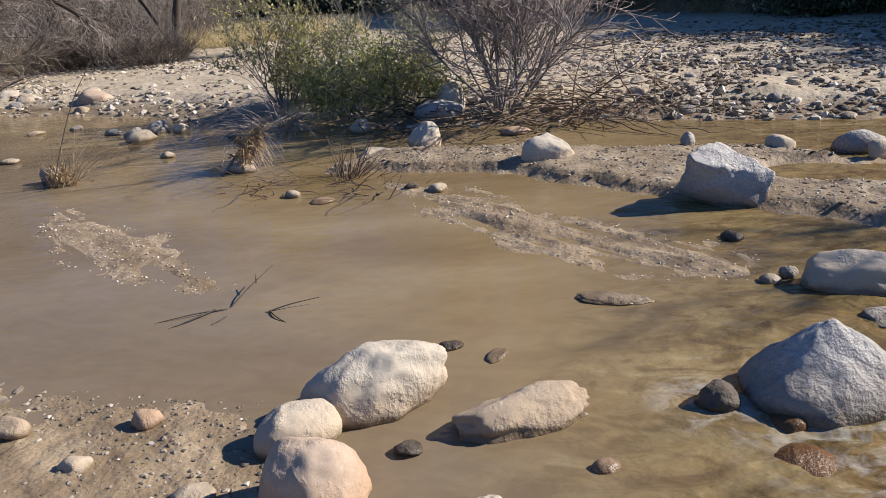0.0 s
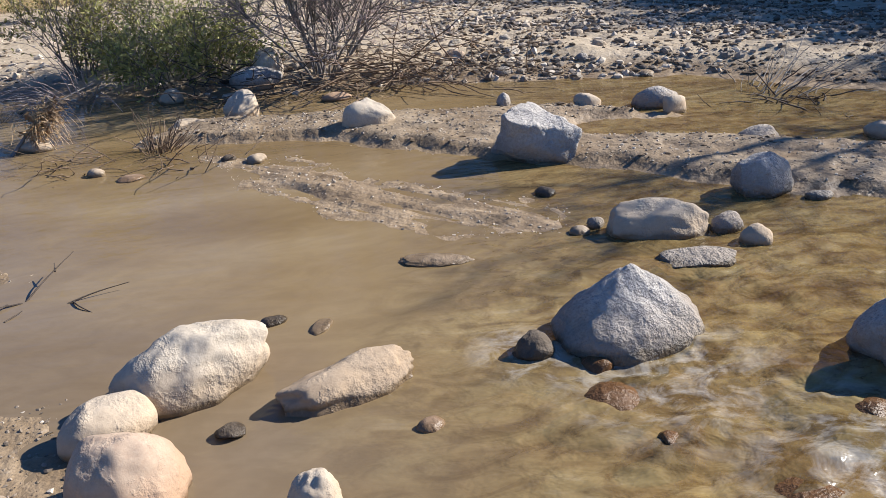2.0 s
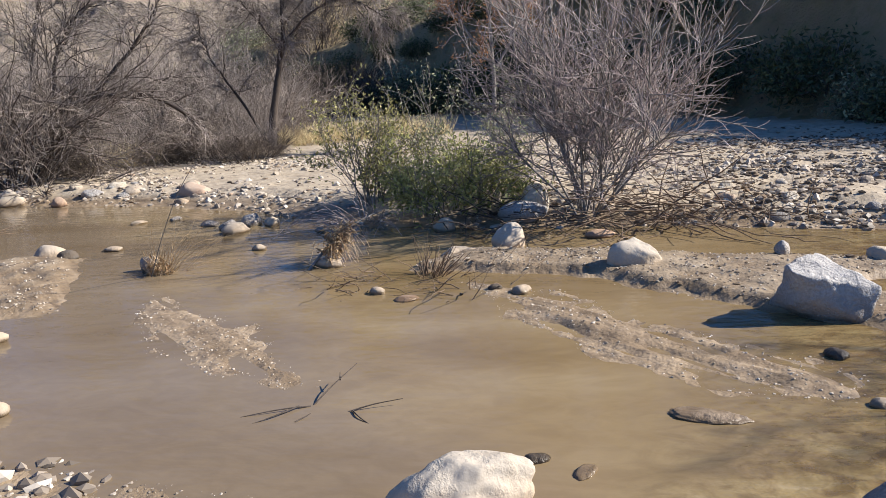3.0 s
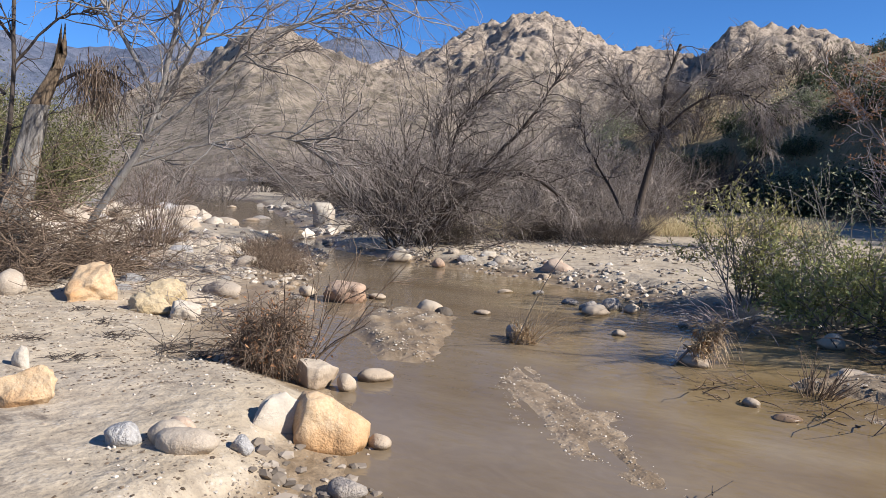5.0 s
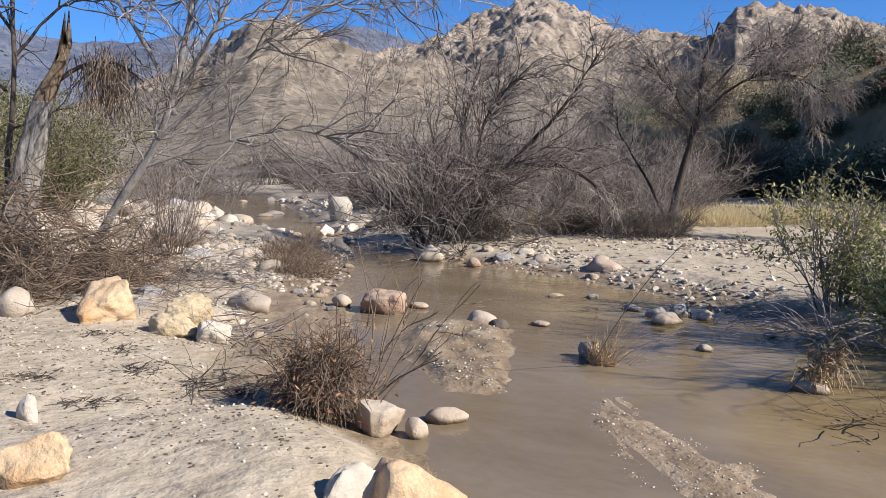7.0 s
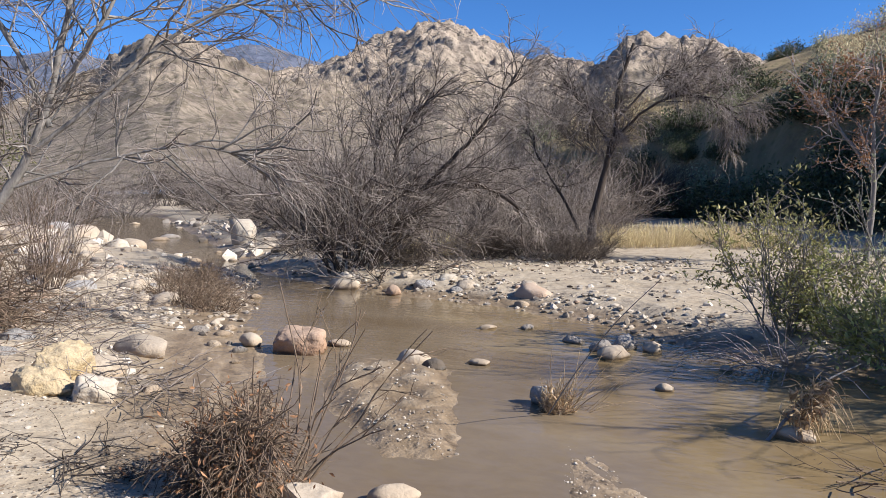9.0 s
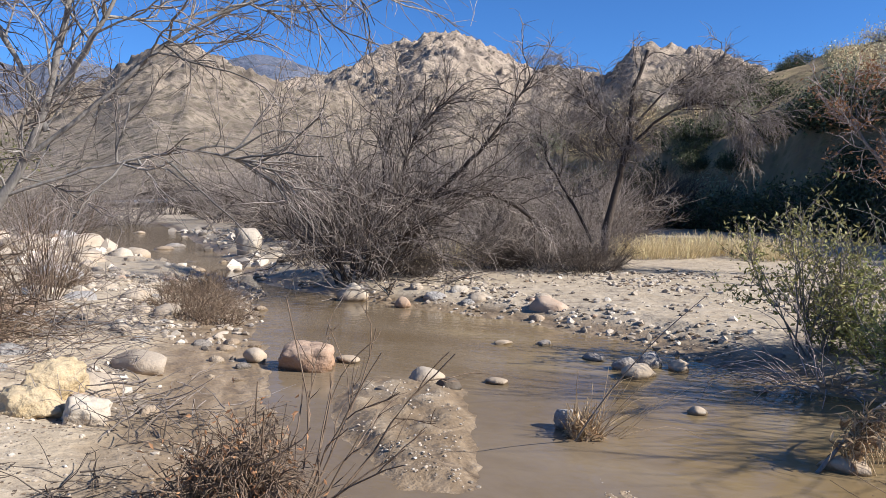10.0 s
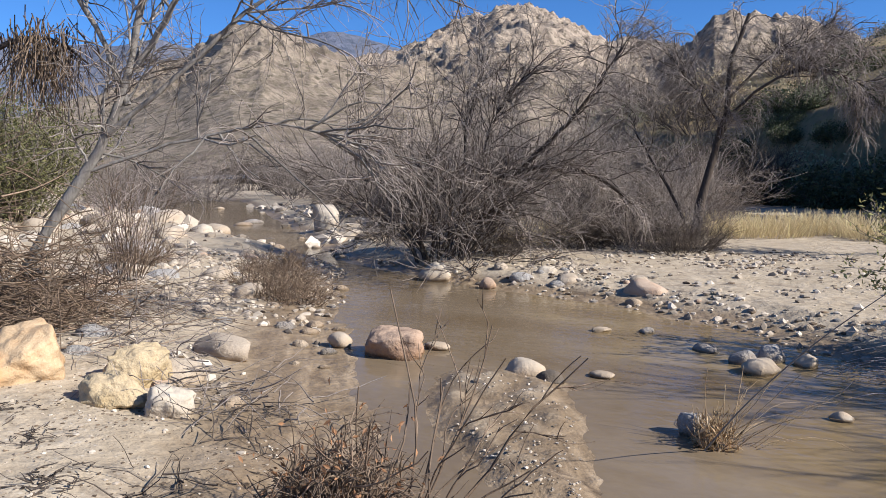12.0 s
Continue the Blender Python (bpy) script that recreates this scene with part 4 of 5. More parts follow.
def grass(name, x, y, z, label, seed, count, tall, base, spread, mat, group="", lean=(0, 0), sag=-0.10, r=0.003, category="grass", stiff=0.12, husks=0):
    """A tuft of bent dry stalks."""
    rng = np.random.default_rng(seed)
    ob = thing(name, x, y, z, label, category, group)
    s, w = fan(rng, count, base, spread, lean)
    p = grow(rng, s, w, tall * rng.uniform(0.35, 1.1, count), 7, stiff, sag)
    stuff("stalk", tube_mesh("stalk", [(p, taper(count, 7, r, r * 0.4))], mat, 3), ob)
    if husks:
        stuff("husk", leaves_mesh("husk", rng, p[:, 1:5].reshape(-1, 3), husks, 0.07, HUSK, 0.02, 0.3, -0.4), ob, "curled dry brown husks")
    return ob


def litter(name, x, y, z, label, seed, count, length, reach, high, mat, r=0.006, category="driftwood", flat=0.25):
    """A tangle of dead sticks lying over one another."""
    rng = np.random.default_rng(seed)
    ob = thing(name, x, y, z, label, category)
    s = rng.normal(size=(count, 3)) * np.array([reach, reach, 0]) * 0.5
    s[:, 2] = np.abs(rng.normal(size=count)) * high * 0.5 * np.exp(-(s[:, 0] ** 2 + s[:, 1] ** 2) / (reach * reach)) - 0.02
    w = rng.normal(size=(count, 3)) * np.array([1, 1, flat])
    p = grow(rng, s, w, length * rng.uniform(0.3, 1.2, count), 6, 0.16, -0.03)
    p[..., 2] = np.maximum(p[..., 2], -0.05)
    rr = taper(count, 6, r * rng.uniform(0.5, 1.5, count), r * 0.4)
    k = min(count, 150)
    for i in range(k):
        part("stick", tube_mesh("stick", [(p[i:i + 1], rr[i:i + 1])], mat, 4), ob)
    if count > k:
        stuff("twig", tube_mesh("twig", [(p[k:], rr[k:])], mat, 4), ob)
    return ob


def hang_tuft():
    """Straw hung over a slanting stick, its ends in the water."""
    rng = np.random.default_rng(217)
    ob = thing("hung_straw", -1.8, 6.9, 0.0, "dry straw hung over a bent stick in the stream", "grass", "grass tufts")
    n = 100
    t = rng.uniform(0.3, 0.9, n)[:, None]
    s = np.array([0.0, 0.0, 0.02]) + t * np.array([0.24, 0.2, 0.34]) + rng.normal(size=(n, 3)) * 0.025
    w = rng.normal(size=(n, 3)) * 0.3 + np.array([0.3, 0.1, 0.15])
    q = grow(rng, s, w, rng.uniform(0.1, 0.36, n), 8, 0.16, -0.36)
    q[..., 2] = np.maximum(q[..., 2], -0.02)
    stuff("stalk", tube_mesh("stalk", [(q, taper(n, 8, 0.0038, 0.002))], STRAW, 3), ob)
    stuff("husk", leaves_mesh("husk", rng, q[:, :4].reshape(-1, 3), 260, 0.07, HUSK, 0.02, 0.3, -0.4), ob, "curled dry brown husks")


# ---- the shrubs and trees of the two banks ----
def build_plants():
    gz = ground_z
    shrub("willow_shrub", -8.9, 12.9, gz(-8.9, 12.9), "wide leafless many-stemmed willow shrub on the gravel bank", 201, 60, 3.1, 0.45, 0.95, 640, 3200, 0.015, 0.0052, (0.34, 0.15), wander=0.25, wood=BARK_DARK, fine=TWIG, twig_len=0.55, lift=0.02, droop=0.03)
    shrub("willow_shrub", 0.6, 8.85, gz(0.6, 8.85), "leafless mauve-grey willow shrub at the stream's edge", 202, 20, 2.5, 0.12, 0.66, 420, 2900, 0.016, 0.004, (0.24, 0), BARK_GREY, TWIG_RED, 0.07, 0.38, wander=0.17)
    tree("mesquite_tree", -6.15, 18.0, gz(-6.15, 18), "leafless dark mesquite tree with drooping fine twigs", 203,
         [(0.095, [(0, 0, -0.1), (0.12, 0.05, 1.0), (0.4, 0.05, 2.0), (0.58, 0, 2.7), (0.5, 0.1, 3.3), (0.9, 0.1, 4.4)]), (0.035, [(-0.1, 0, 0.2), (-0.5, -0.1, 1.1), (-1.1, -0.2, 2.0), (-1.4, -0.2, 2.8)]),
          (0.035, [(0.5, 0.05, 2.4), (1.3, -0.1, 3.1), (2.2, -0.2, 3.3), (3.0, -0.3, 2.8)]), (0.03, [(0.58, 0, 2.8), (1.2, 0.3, 3.6), (2.0, 0.5, 3.9)]), (0.03, [(0.45, 0, 2.3), (0.0, -0.2, 3.0), (-0.5, -0.3, 3.7)])],
         BARK_DARK, TWIG, 120, 620, 4200, 0.8, 0.42, 0.26, 0.005)
    tree("mesquite_tree", -9.5, 14.2, gz(-9.5, 14.2), "leafless tree with a thick low arching limb", 204,
         [(0.085, [(0.1, 0, -0.1), (0.25, 0, 0.75), (0.6, 0, 1.3), (1.55, 0, 1.5), (2.6, 0, 1.52), (3.25, 0, 1.05)]), (0.045, [(1.3, 0, 1.42), (2.1, 0, 2.1), (2.7, 0.1, 2.8), (3.15, 0.2, 3.6)]),
          (0.045, [(0.6, 0, 1.2), (0.75, 0, 2.3), (1.55, -0.1, 3.1)]), (0.04, [(0.4, 0, 1.0), (0.15, 0.1, 2.1), (0.5, 0.2, 3.3)])],
         BARK_DARK, TWIG, 90, 380, 2200, 0.8, 0.42, 0.1, 0.005)
    tree("willow_tree", -9.15, 6.2, gz(-9.15, 6.2), "leafless grey willow leaning over the stream bank", 205,
         [(0.062, [(-0.1, -0.1, -0.1), (0.15, 0.1, 0.7), (0.55, 0.35, 1.3), (0.9, 0.55, 1.95), (1.05, 0.62, 2.7), (1.2, 0.75, 3.6)]), (0.027, [(0.75, 0.45, 1.65), (1.3, 0.85, 2.2), (1.8, 1.2, 2.8), (2.5, 1.7, 3.25), (3.3, 2.2, 3.45)]),
          (0.03, [(0.9, 0.55, 1.9), (0.7, 0.4, 2.6), (0.35, 0.15, 3.3), (0.1, 0.0, 3.9)]), (0.028, [(0.95, 0.6, 2.2), (1.4, 0.8, 2.9), (1.7, 1.0, 3.7)]), (0.015, [(0.55, 0.35, 1.3), (1.2, 0.8, 1.6), (1.9, 1.3, 1.75), (2.5, 1.7, 1.6)])],
         BARK_GREY, TWIG, 100, 360, 1700, 1.0, 0.5, 0.09, 0.0038)
    tree("dead_tree", -10.6, 5.9, gz(-10.6, 5.9), "dead leafless tree behind the broken snag", 206,
         [(0.042, [(0, 0, -0.1), (0.1, 0.1, 1.2), (0.2, 0.2, 2.4), (0.25, 0.2, 3.6), (0.3, 0.3, 4.6)]), (0.022, [(0.15, 0.1, 2.2), (-0.3, -0.2, 2.9), (-0.8, -0.4, 3.3)]), (0.02, [(0.2, 0.2, 2.6), (0.7, 0.5, 3.2), (1.2, 0.8, 3.3)]), (0.02, [(0.2, 0.2, 2.9), (-0.2, -0.2, 3.8), (-0.3, -0.3, 4.6)])],
         BARK_DARK, BARK_DARK, 34, 110, 300, 0.8, 0.35, 0.02, 0.004)
    # dry bush on the sandy point
    shrub("dry_bush", -4.05, 4.6, gz(-4.05, 4.6), "dense dry brown bush on the edge of the sand", 207, 150, 0.55, 0.11, 0.02, 440, 2100, 0.006, 0.003, wood=DRY, fine=DRY, lift=0.0, twig_len=0.2, droop=0.32, wander=0.12, leaf=RUSTLEAF, leaf_count=1400, leaf_size=0.032)
    shrub("dry_bush", -4.0, 4.75, gz(-4.0, 4.75), "tall thin bare stems rising from the dry bush", 208, 14, 1.1, 0.1, 0.2, 26, 60, 0.008, 0.0028, (0.38, 0.3), wood=DRY, fine=DRY, lift=0.02, twig_len=0.18)
    # leafy shrubs under the bare willow
    shrub("olive_shrub", -1.95, 9.75, gz(-1.95, 9.75), "airy yellow-green leafy shrub on the far bank", 209, 18, 1.35, 0.13, 0.26, 130, 500, 0.009, 0.003, wood=BARK_GREY, fine=TWIG, twig_len=0.25, leaf=OLIVE, leaf_count=3300, leaf_size=0.05, jitter=0.03)
    shrub("green_shrub", -0.88, 9.4, gz(-0.88, 9.4), "dense low green willow shrub on the far bank", 210, 50, 0.72, 0.5, 1.25, 260, 800, 0.008, 0.003, (-0.15, -0.1), wood=BARK_GREY, fine=TWIG, twig_len=0.25, leaf=GREEN, leaf_count=8000, leaf_size=0.055, jitter=0.05)
    shrub("olive_shrub", -0.7, 10.4, gz(-0.7, 10.4), "loose grey-green shrub behind the low willow", 211, 20, 1.6, 0.3, 0.8, 90, 350, 0.009, 0.003, wood=BARK_GREY, fine=TWIG, twig_len=0.25, leaf=SAGE, leaf_count=2600, leaf_size=0.045)
    grass("bent_stems", -1.95, 9.05, 0.0, "bleached dead stems bent down to the water", 212, 70, 1.1, 0.25, 0.8, TWIG_RED, lean=(-0.5, -0.7), sag=-0.28, r=0.006, category="dead stems")
    litter("driftwood_pile", 1.15, 8.55, 0.06, "heap of red-brown drift sticks under the willow", 213, 150, 0.9, 0.75, 0.35, DRY, 0.007)
    litter("driftwood_pile", 2.2, 8.7, 0.10, "strewn red-brown drift sticks on the rubble bank", 216, 120, 0.6, 1.1, 0.16, DRY, 0.005)
    litter("driftwood_pile", -0.3, 8.7, 0.05, "dark drift sticks along the waterline", 214, 90, 0.7, 0.8, 0.25, BARK_DARK, 0.006)
    tree("willow_tree", 8.3, 5.9, gz(8.3, 5.9), "leafless willow that throws its shadow over the gravel bar", 231,
         [(0.08, [(0, 0, -0.1), (0.1, 0, 1.0), (0.0, -0.1, 2.0), (-0.1, -0.1, 3.0), (0.1, -0.2, 4.2)]), (0.045, [(0.05, 0, 1.3), (0.5, -0.5, 2.2), (0.6, -0.8, 3.2)]), (0.04, [(0.0, 0, 1.8), (0.5, 0.1, 2.6), (0.8, 0.2, 3.6)]), (0.035, [(0, 0, 2.2), (-0.1, -0.5, 3.0), (0.0, -0.8, 3.9)])],
         BARK_GREY, TWIG, 60, 160, 500, 0.7, 0.35, 0.02, 0.005)
    grass("fallen_branch", 3.95, 6.4, gz(3.95, 6.4), "bundle of grey dead branches washed onto the bar", 232, 46, 1.3, 0.2, 0.7, BARK_GREY, lean=(2.6, 1.0), sag=-0.03, r=0.008, category="dead branch")
    # a dark tangle added in place of the shade beneath the branches
    litter("drift_twigs", 4.15, 6.3, gz(4.15, 6.3), "dark twigs added as the shade under dead branches", 233, 120, 0.5, 0.5, 0.22, BARK_DARK, 0.006)
    # tufts caught on stones in the stream
    grass("grass_tuft", -3.23, 6.88, -0.02, "dry straw tuft caught in the stream", 215, 130, 0.34, 0.06, 0.0, STRAW, "grass tufts", (0.1, 0.05), 0.0, 0.004, stiff=0.16, husks=420)
    grass("grass_tuft", -3.15, 6.9, -0.02, "long arching dry stalks of a stream tuft", 216, 26, 0.8, 0.05, 0.45, STRAW, "grass tufts", (0.6, 0.2), -0.2, 0.003)
    hang_tuft()
    grass("grass_tuft", -0.78, 6.62, -0.02, "low fan of reddish dry stems on the bar's tip", 218, 80, 0.40, 0.07, 0.7, DRY, "grass tufts", (0.5, 0.1), -0.05, 0.006)
    litter("drift_twigs", -1.35, 6.3, -0.01, "thin drift twigs lying in the shallow water", 219, 60, 0.45, 0.45, 0.10, DRY, 0.004)
    litter("drift_twigs", -0.55, 6.15, -0.01, "thin drift twigs beside the bar's tip", 220, 40, 0.5, 0.35, 0.08, DRY, 0.004)
    # brush on the cobble bank and round the snag
    litter("brush_pile", -8.75, 5.5, gz(-8.75, 5.5), "grey tangle of flood-caught brush round the snag", 221, 1000, 0.9, 0.85, 1.35, DRY, 0.0055, "brush", 0.6)
    litter("brush_pile", -8.75, 6.4, gz(-8.75, 6.4), "tangled flood brush round the leaning willow", 229, 420, 0.7, 0.6, 0.9, DRY, 0.005, "brush", 0.6)
    litter("brush_pile", -9.8, 5.2, gz(-9.8, 5.2), "dark tangle of dead brush behind the snag", 222, 600, 0.9, 0.7, 1.5, BARK_DARK, 0.006, "brush", 0.6)
    litter("brush_pile", -5.6, 5.45, gz(-5.6, 5.45), "thin dark twigs strewn over rocks", 223, 70, 0.45, 0.5, 0.14, BARK_DARK, 0.0035, "brush", 0.2)
    litter("brush_pile", -5.0, 4.5, gz(-5.0, 4.5), "dark sticks lying on the sand", 224, 60, 0.5, 0.4, 0.10, BARK_DARK, 0.004, "brush", 0.15)
    for i, (x, y, k) in enumerate(((-7.6, 6.3, 70), (-7.0, 5.95, 60), (-6.35, 5.85, 50), (-8.3, 7.2, 70), (-5.7, 5.75, 40), (-9.2, 8.2, 60))):
        litter("brush_pile", x, y, gz(x, y) + 0.01, "thin grey flood twigs tangled over the cobbles", 270 + i, k, 0.55, 0.55, 0.3, TWIG, 0.0045, "brush", 0.35)
    for i, (x, y) in enumerate(((-6.55, 4.66), (-6.08, 4.54), (-5.45, 4.32), (-5.71, 3.72), (-4.76, 4.58), (-4.31, 2.76), (-5.06, 3.7))):
        litter("drift_twigs", x, y, gz(x, y) + 0.015, "small dark clump of twigs and leaf bits on the sand", 250 + i, 70, 0.10, 0.17, 0.03, BARK_DARK, 0.0035, "debris", 0.12)
    for i, (x, y, w, h) in enumerate(((-9.3, 9.5, 0.6, 0.5), (-8.5, 9.0, 0.5, 0.42), (-10.4, 10.6, 0.5, 0.5), (-11.8, 9.4, 0.5, 0.55))):
        shrub("dry_bush", x, y, gz(x, y), "low brown flood-bent bush among the cobbles", 225 + i, 90, h, w * 0.6, 1.1, 200, 600, 0.006, 0.003, wood=DRY, fine=DRY, lift=-0.01, twig_len=0.25, group="bushes among the cobbles", split=False, wander=0.3)
    for i, (x, y, h) in enumerate(((-10.2, 8.0, 1.5), (-11.0, 8.6, 1.3))):
        shrub("dry_bush", x, y, gz(x, y), "thin upright reddish reeds on the cobble bank", 235 + i, 26, h, 0.16, 0.3, 60, 160, 0.006, 0.003, wood=DRY, fine=TWIG_RED, twig_len=0.3)


build_plants()


def build_snag():
    """A broken, weathered trunk with its torn, tawny top."""
    rng = np.random.default_rng(301)
    x, y = -9.95, 5.75
    z = ground_z(x, y)
    ob = thing("snag", x, y, z, "weathered grey broken tree trunk with a torn brown top", "dead tree")
    p = limb_path([(-0.05, -0.03, -0.15), (0.05, 0.03, 0.6), (0.22, 0.16, 1.4), (0.34, 0.24, 2.0), (0.62, 0.42, 2.65)], 26)
    sides = 18
    ang = np.arange(sides) * 2 * math.pi / sides
    r = np.interp(np.linspace(0, 1, 26), [0, 0.12, 0.5, 0.8, 1], [0.30, 0.2, 0.15, 0.105, 0.04])
    flute = 1 + 0.14 * np.sin(ang * 3 + 1)[None, :] + 0.22 * (rng.random((26, sides)) - 0.5) + 0.12 * np.sin(ang * 7)[None, :]
    v = p[:, None, :] + (r[:, None] * flute)[..., None] * np.stack([np.cos(ang), np.sin(ang), 0 * ang], -1)[None]
    v[-3:, :, 2] += (rng.random(sides) ** 2 * 0.5)[None, :] * np.array([0.3, 0.6, 1.0])[:, None]
    idx = np.arange(26 * sides).reshape(26, sides)
    nxt = np.roll(idx, -1, 1)
    f = np.stack([idx[:-1], nxt[:-1], nxt[1:], idx[1:]], -1)
    part("trunk", mesh_from("trunk", v[:20].reshape(-1, 3), f[:19].reshape(-1, 4), SNAG), ob)
    part("broken_top", mesh_from("broken_top", v[19:].reshape(-1, 3), f[19:].reshape(-1, 4) - 19 * sides, HEART), ob, "torn tawny heartwood")
    hang = rng.normal(size=(240, 3)) * np.array([0.2, 0.15, 0.12]) + np.array([0.95, 0.66, 2.45])
    q = grow(rng, hang, rng.normal(size=(240, 3)) * 0.3 + np.array([0, 0, -1]), rng.uniform(0.25, 0.75, 240), 6, 0.12, -0.1)
    arm = limb_path([(0.42, 0.3, 2.2), (0.7, 0.5, 2.45), (1.05, 0.72, 2.5), (1.3, 0.9, 2.25)], 10)
    part("branch", tube_mesh("branch", [(arm[None], taper(1, 10, 0.03, 0.01))], BARK_DARK, 6), ob)
    stuff("hanging_debris", tube_mesh("hanging_debris", [(q, taper(240, 6, 0.006, 0.003))], DRY, 3), ob, "dark flood debris hung on a branch")


build_snag()


def stick(name, pts, r, mat, label):
    ob = new(name, tube_mesh(name, [(limb_path(pts, 12)[None], taper(1, 12, r, r * 0.35))], mat, 6))
    return tagged(ob, label, "branch")


stick("leaning_stick", [(-3.25, 6.8, -0.03), (-3.0, 6.6, 0.35), (-2.65, 6.3, 0.78), (-2.38, 6.15, 1.04)], 0.0055, BARK_GREY, "long thin bare stick standing slantwise in the stream")
grass("grass_tuft", -3.2, 6.92, 0.0, "tall thin stems above a straw tuft", 230, 14, 0.62, 0.05, 0.25, STRAW, "grass tufts", (0.15, 0.1), 0.0, 0.004)
stick("leaning_stick", [(-1.9, 6.85, -0.05), (-1.75, 7.0, 0.14), (-1.6, 7.25, 0.3), (-1.35, 7.6, 0.38)], 0.013, BARK_GREY, "grey bent stick holding a straw tuft")


def build_water_twigs():
    """Two forked dead twigs that stand out of the shallow water."""
    for name, base, forks in (("forked_twig", (-1.0, 4.1), [[(0, 0, -0.01), (0.07, 0.12, 0.05), (0.16, 0.3, 0.10)], [(0, 0, 0.0), (-0.12, -0.06, 0.015), (-0.3, -0.12, 0.0)], [(-0.05, -0.02, 0.01), (-0.14, -0.14, 0.01), (-0.24, -0.2, -0.005)], [(-0.02, -0.17, 0.0), (0.03, -0.1, 0.01)], [(0.1, 0.18, 0.06), (0.08, 0.26, 0.07)]]),
                              ("forked_twig", (-0.72, 4.02), [[(-0.08, 0.02, 0.0), (0.02, 0.06, 0.02), (0.16, 0.1, 0.03)], [(-0.06, 0.02, 0.005), (-0.02, -0.05, 0.01), (0.06, -0.12, -0.005)]])):
        ob = thing(name, base[0], base[1], 0.0, "thin dark forked twig lying in shallow water", "twig", "forked twigs")
        for f in forks:
            part("prong", tube_mesh("prong", [(limb_path(f, 8)[None], taper(1, 8, 0.0045, 0.0018))], BARK_DARK, 5), ob)


build_water_twigs()


# ---- thickets, far trees and the hill's cover ----
def build_background():
    rng = np.random.default_rng(401)
    plain = shrub("thicket_shrub", -19.5, 24.5, ground_z(-19.5, 24.5), "leafless grey thicket shrub behind the gravel bank", 402, 36, 2.6, 0.6, 1.2, 200, 1100, 0.016, 0.006, wood=TWIG, fine=TWIG, twig_len=0.8, group="thicket shrubs", split=False)
    # dark bark on stems and twigs paints the black shadow low in the brush
    dark = shrub("thicket_shrub", -12.5, 19.5, ground_z(-12.5, 19.5), "dense thicket shrub behind the bank with wood darkened for shadow in the brush", 403, 50, 2.0, 0.8, 1.3, 260, 1500, 0.016, 0.006, wood=BARK_DARK, fine=BARK_DARK, twig_len=0.7, group="thicket shrubs", split=False)
    spots = [(-16.5, 21.5, 0.8), (-18, 23, 0.9), (-14.5, 21.5, 1.0), (-10.5, 21, 1.1), (-8.5, 22.5, 1.1), (-9, 26, 1.3), (-13, 26, 1.3), (-17, 28, 1.3), (-22, 27, 1.1), (-25, 30, 1.2), (-21, 33, 1.4), (-14, 32, 1.4),
             (-28, 33, 1.2), (-31, 37, 1.4), (-36, 38, 1.4), (-26, 40, 1.5), (-18, 40, 1.6), (-10, 36, 1.5), (-34, 46, 1.7), (-42, 44, 1.6), (-24, 50, 1.8), (-14, 50, 1.8), (-46, 52, 1.8), (-36, 60, 2.0), (-22, 64, 2.0),
             (-10.8, 17.6, 0.7), (-7.2, 21.0, 0.9), (-8.5, 18.5, 0.7), (-52, 60, 2.0), (-60, 56, 2.0), (-48, 72, 2.3), (-30, 78, 2.3), (-62, 78, 2.4), (-11, 66, 2.0), (-27, 19.5, 0.9), (-30, 22, 1.0), (-34, 26, 1.2), (-38, 29, 1.3), (-42, 36, 1.5)]
    spots += [(-10.0, 15.6, 0.45), (-8.4, 16.0, 0.5), (-7.2, 16.6, 0.5), (-6.0, 16.4, 0.42), (-7.6, 18.4, 0.6), (-9.4, 19.2, 0.7), (-11.6, 15.2, 0.45), (-6.8, 19.8, 0.6), (-5.8, 15.7, 0.4), (-6.5, 15.9, 0.4), (-7.6, 15.6, 0.38), (-9.3, 14.2, 0.3), (-8.3, 14.0, 0.3)]
    for i, (x, y, s) in enumerate(spots):
        copy_thing((plain, dark)[i % 2], pose(x, y, land_z(x, y) - 0.05, 0, 0, rng.uniform(0, 360)) @ Matrix.Diagonal((s, s, s * rng.uniform(0.8, 1.1), 1)))
    leafy = shrub("desert_tree", -21.5, 11.5, ground_z(-21.5, 11.5), "rounded olive-green desert tree behind the bank", 404, 24, 3.0, 0.5, 1.0, 150, 600, 0.03, 0.008, wood=BARK_DARK, fine=TWIG, twig_len=0.6, leaf=MESQUITE, leaf_count=13000, leaf_size=0.09, category="tree", group="olive-green trees", jitter=0.2, split=False)
    for x, y, s in ((-24, 14, 1.2), (-19, 8.5, 1.0), (-22, 9, 1.1), (-26, 11.5, 1.3), (-30, 13, 1.4), (-33, 16, 1.5)):
        copy_thing(leafy, pose(x, y, ground_z(x, y) - 0.05, 0, 0, rng.uniform(0, 360)) @ Matrix.Diagonal((s, s, s, 1)))
    bush = shrub("hill_bush", 6.5, 23.5, land_z(6.5, 23.5), "green hillside bush with leaves darkened for the hill's shade", 405, 22, 1.1, 0.4, 1.2, 90, 260, 0.015, 0.006, wood=BARK_DARK, fine=TWIG, twig_len=0.35, leaf=DEEP, leaf_count=3400, leaf_size=0.12, category="bush", group="hillside bushes", jitter=0.15, split=False)
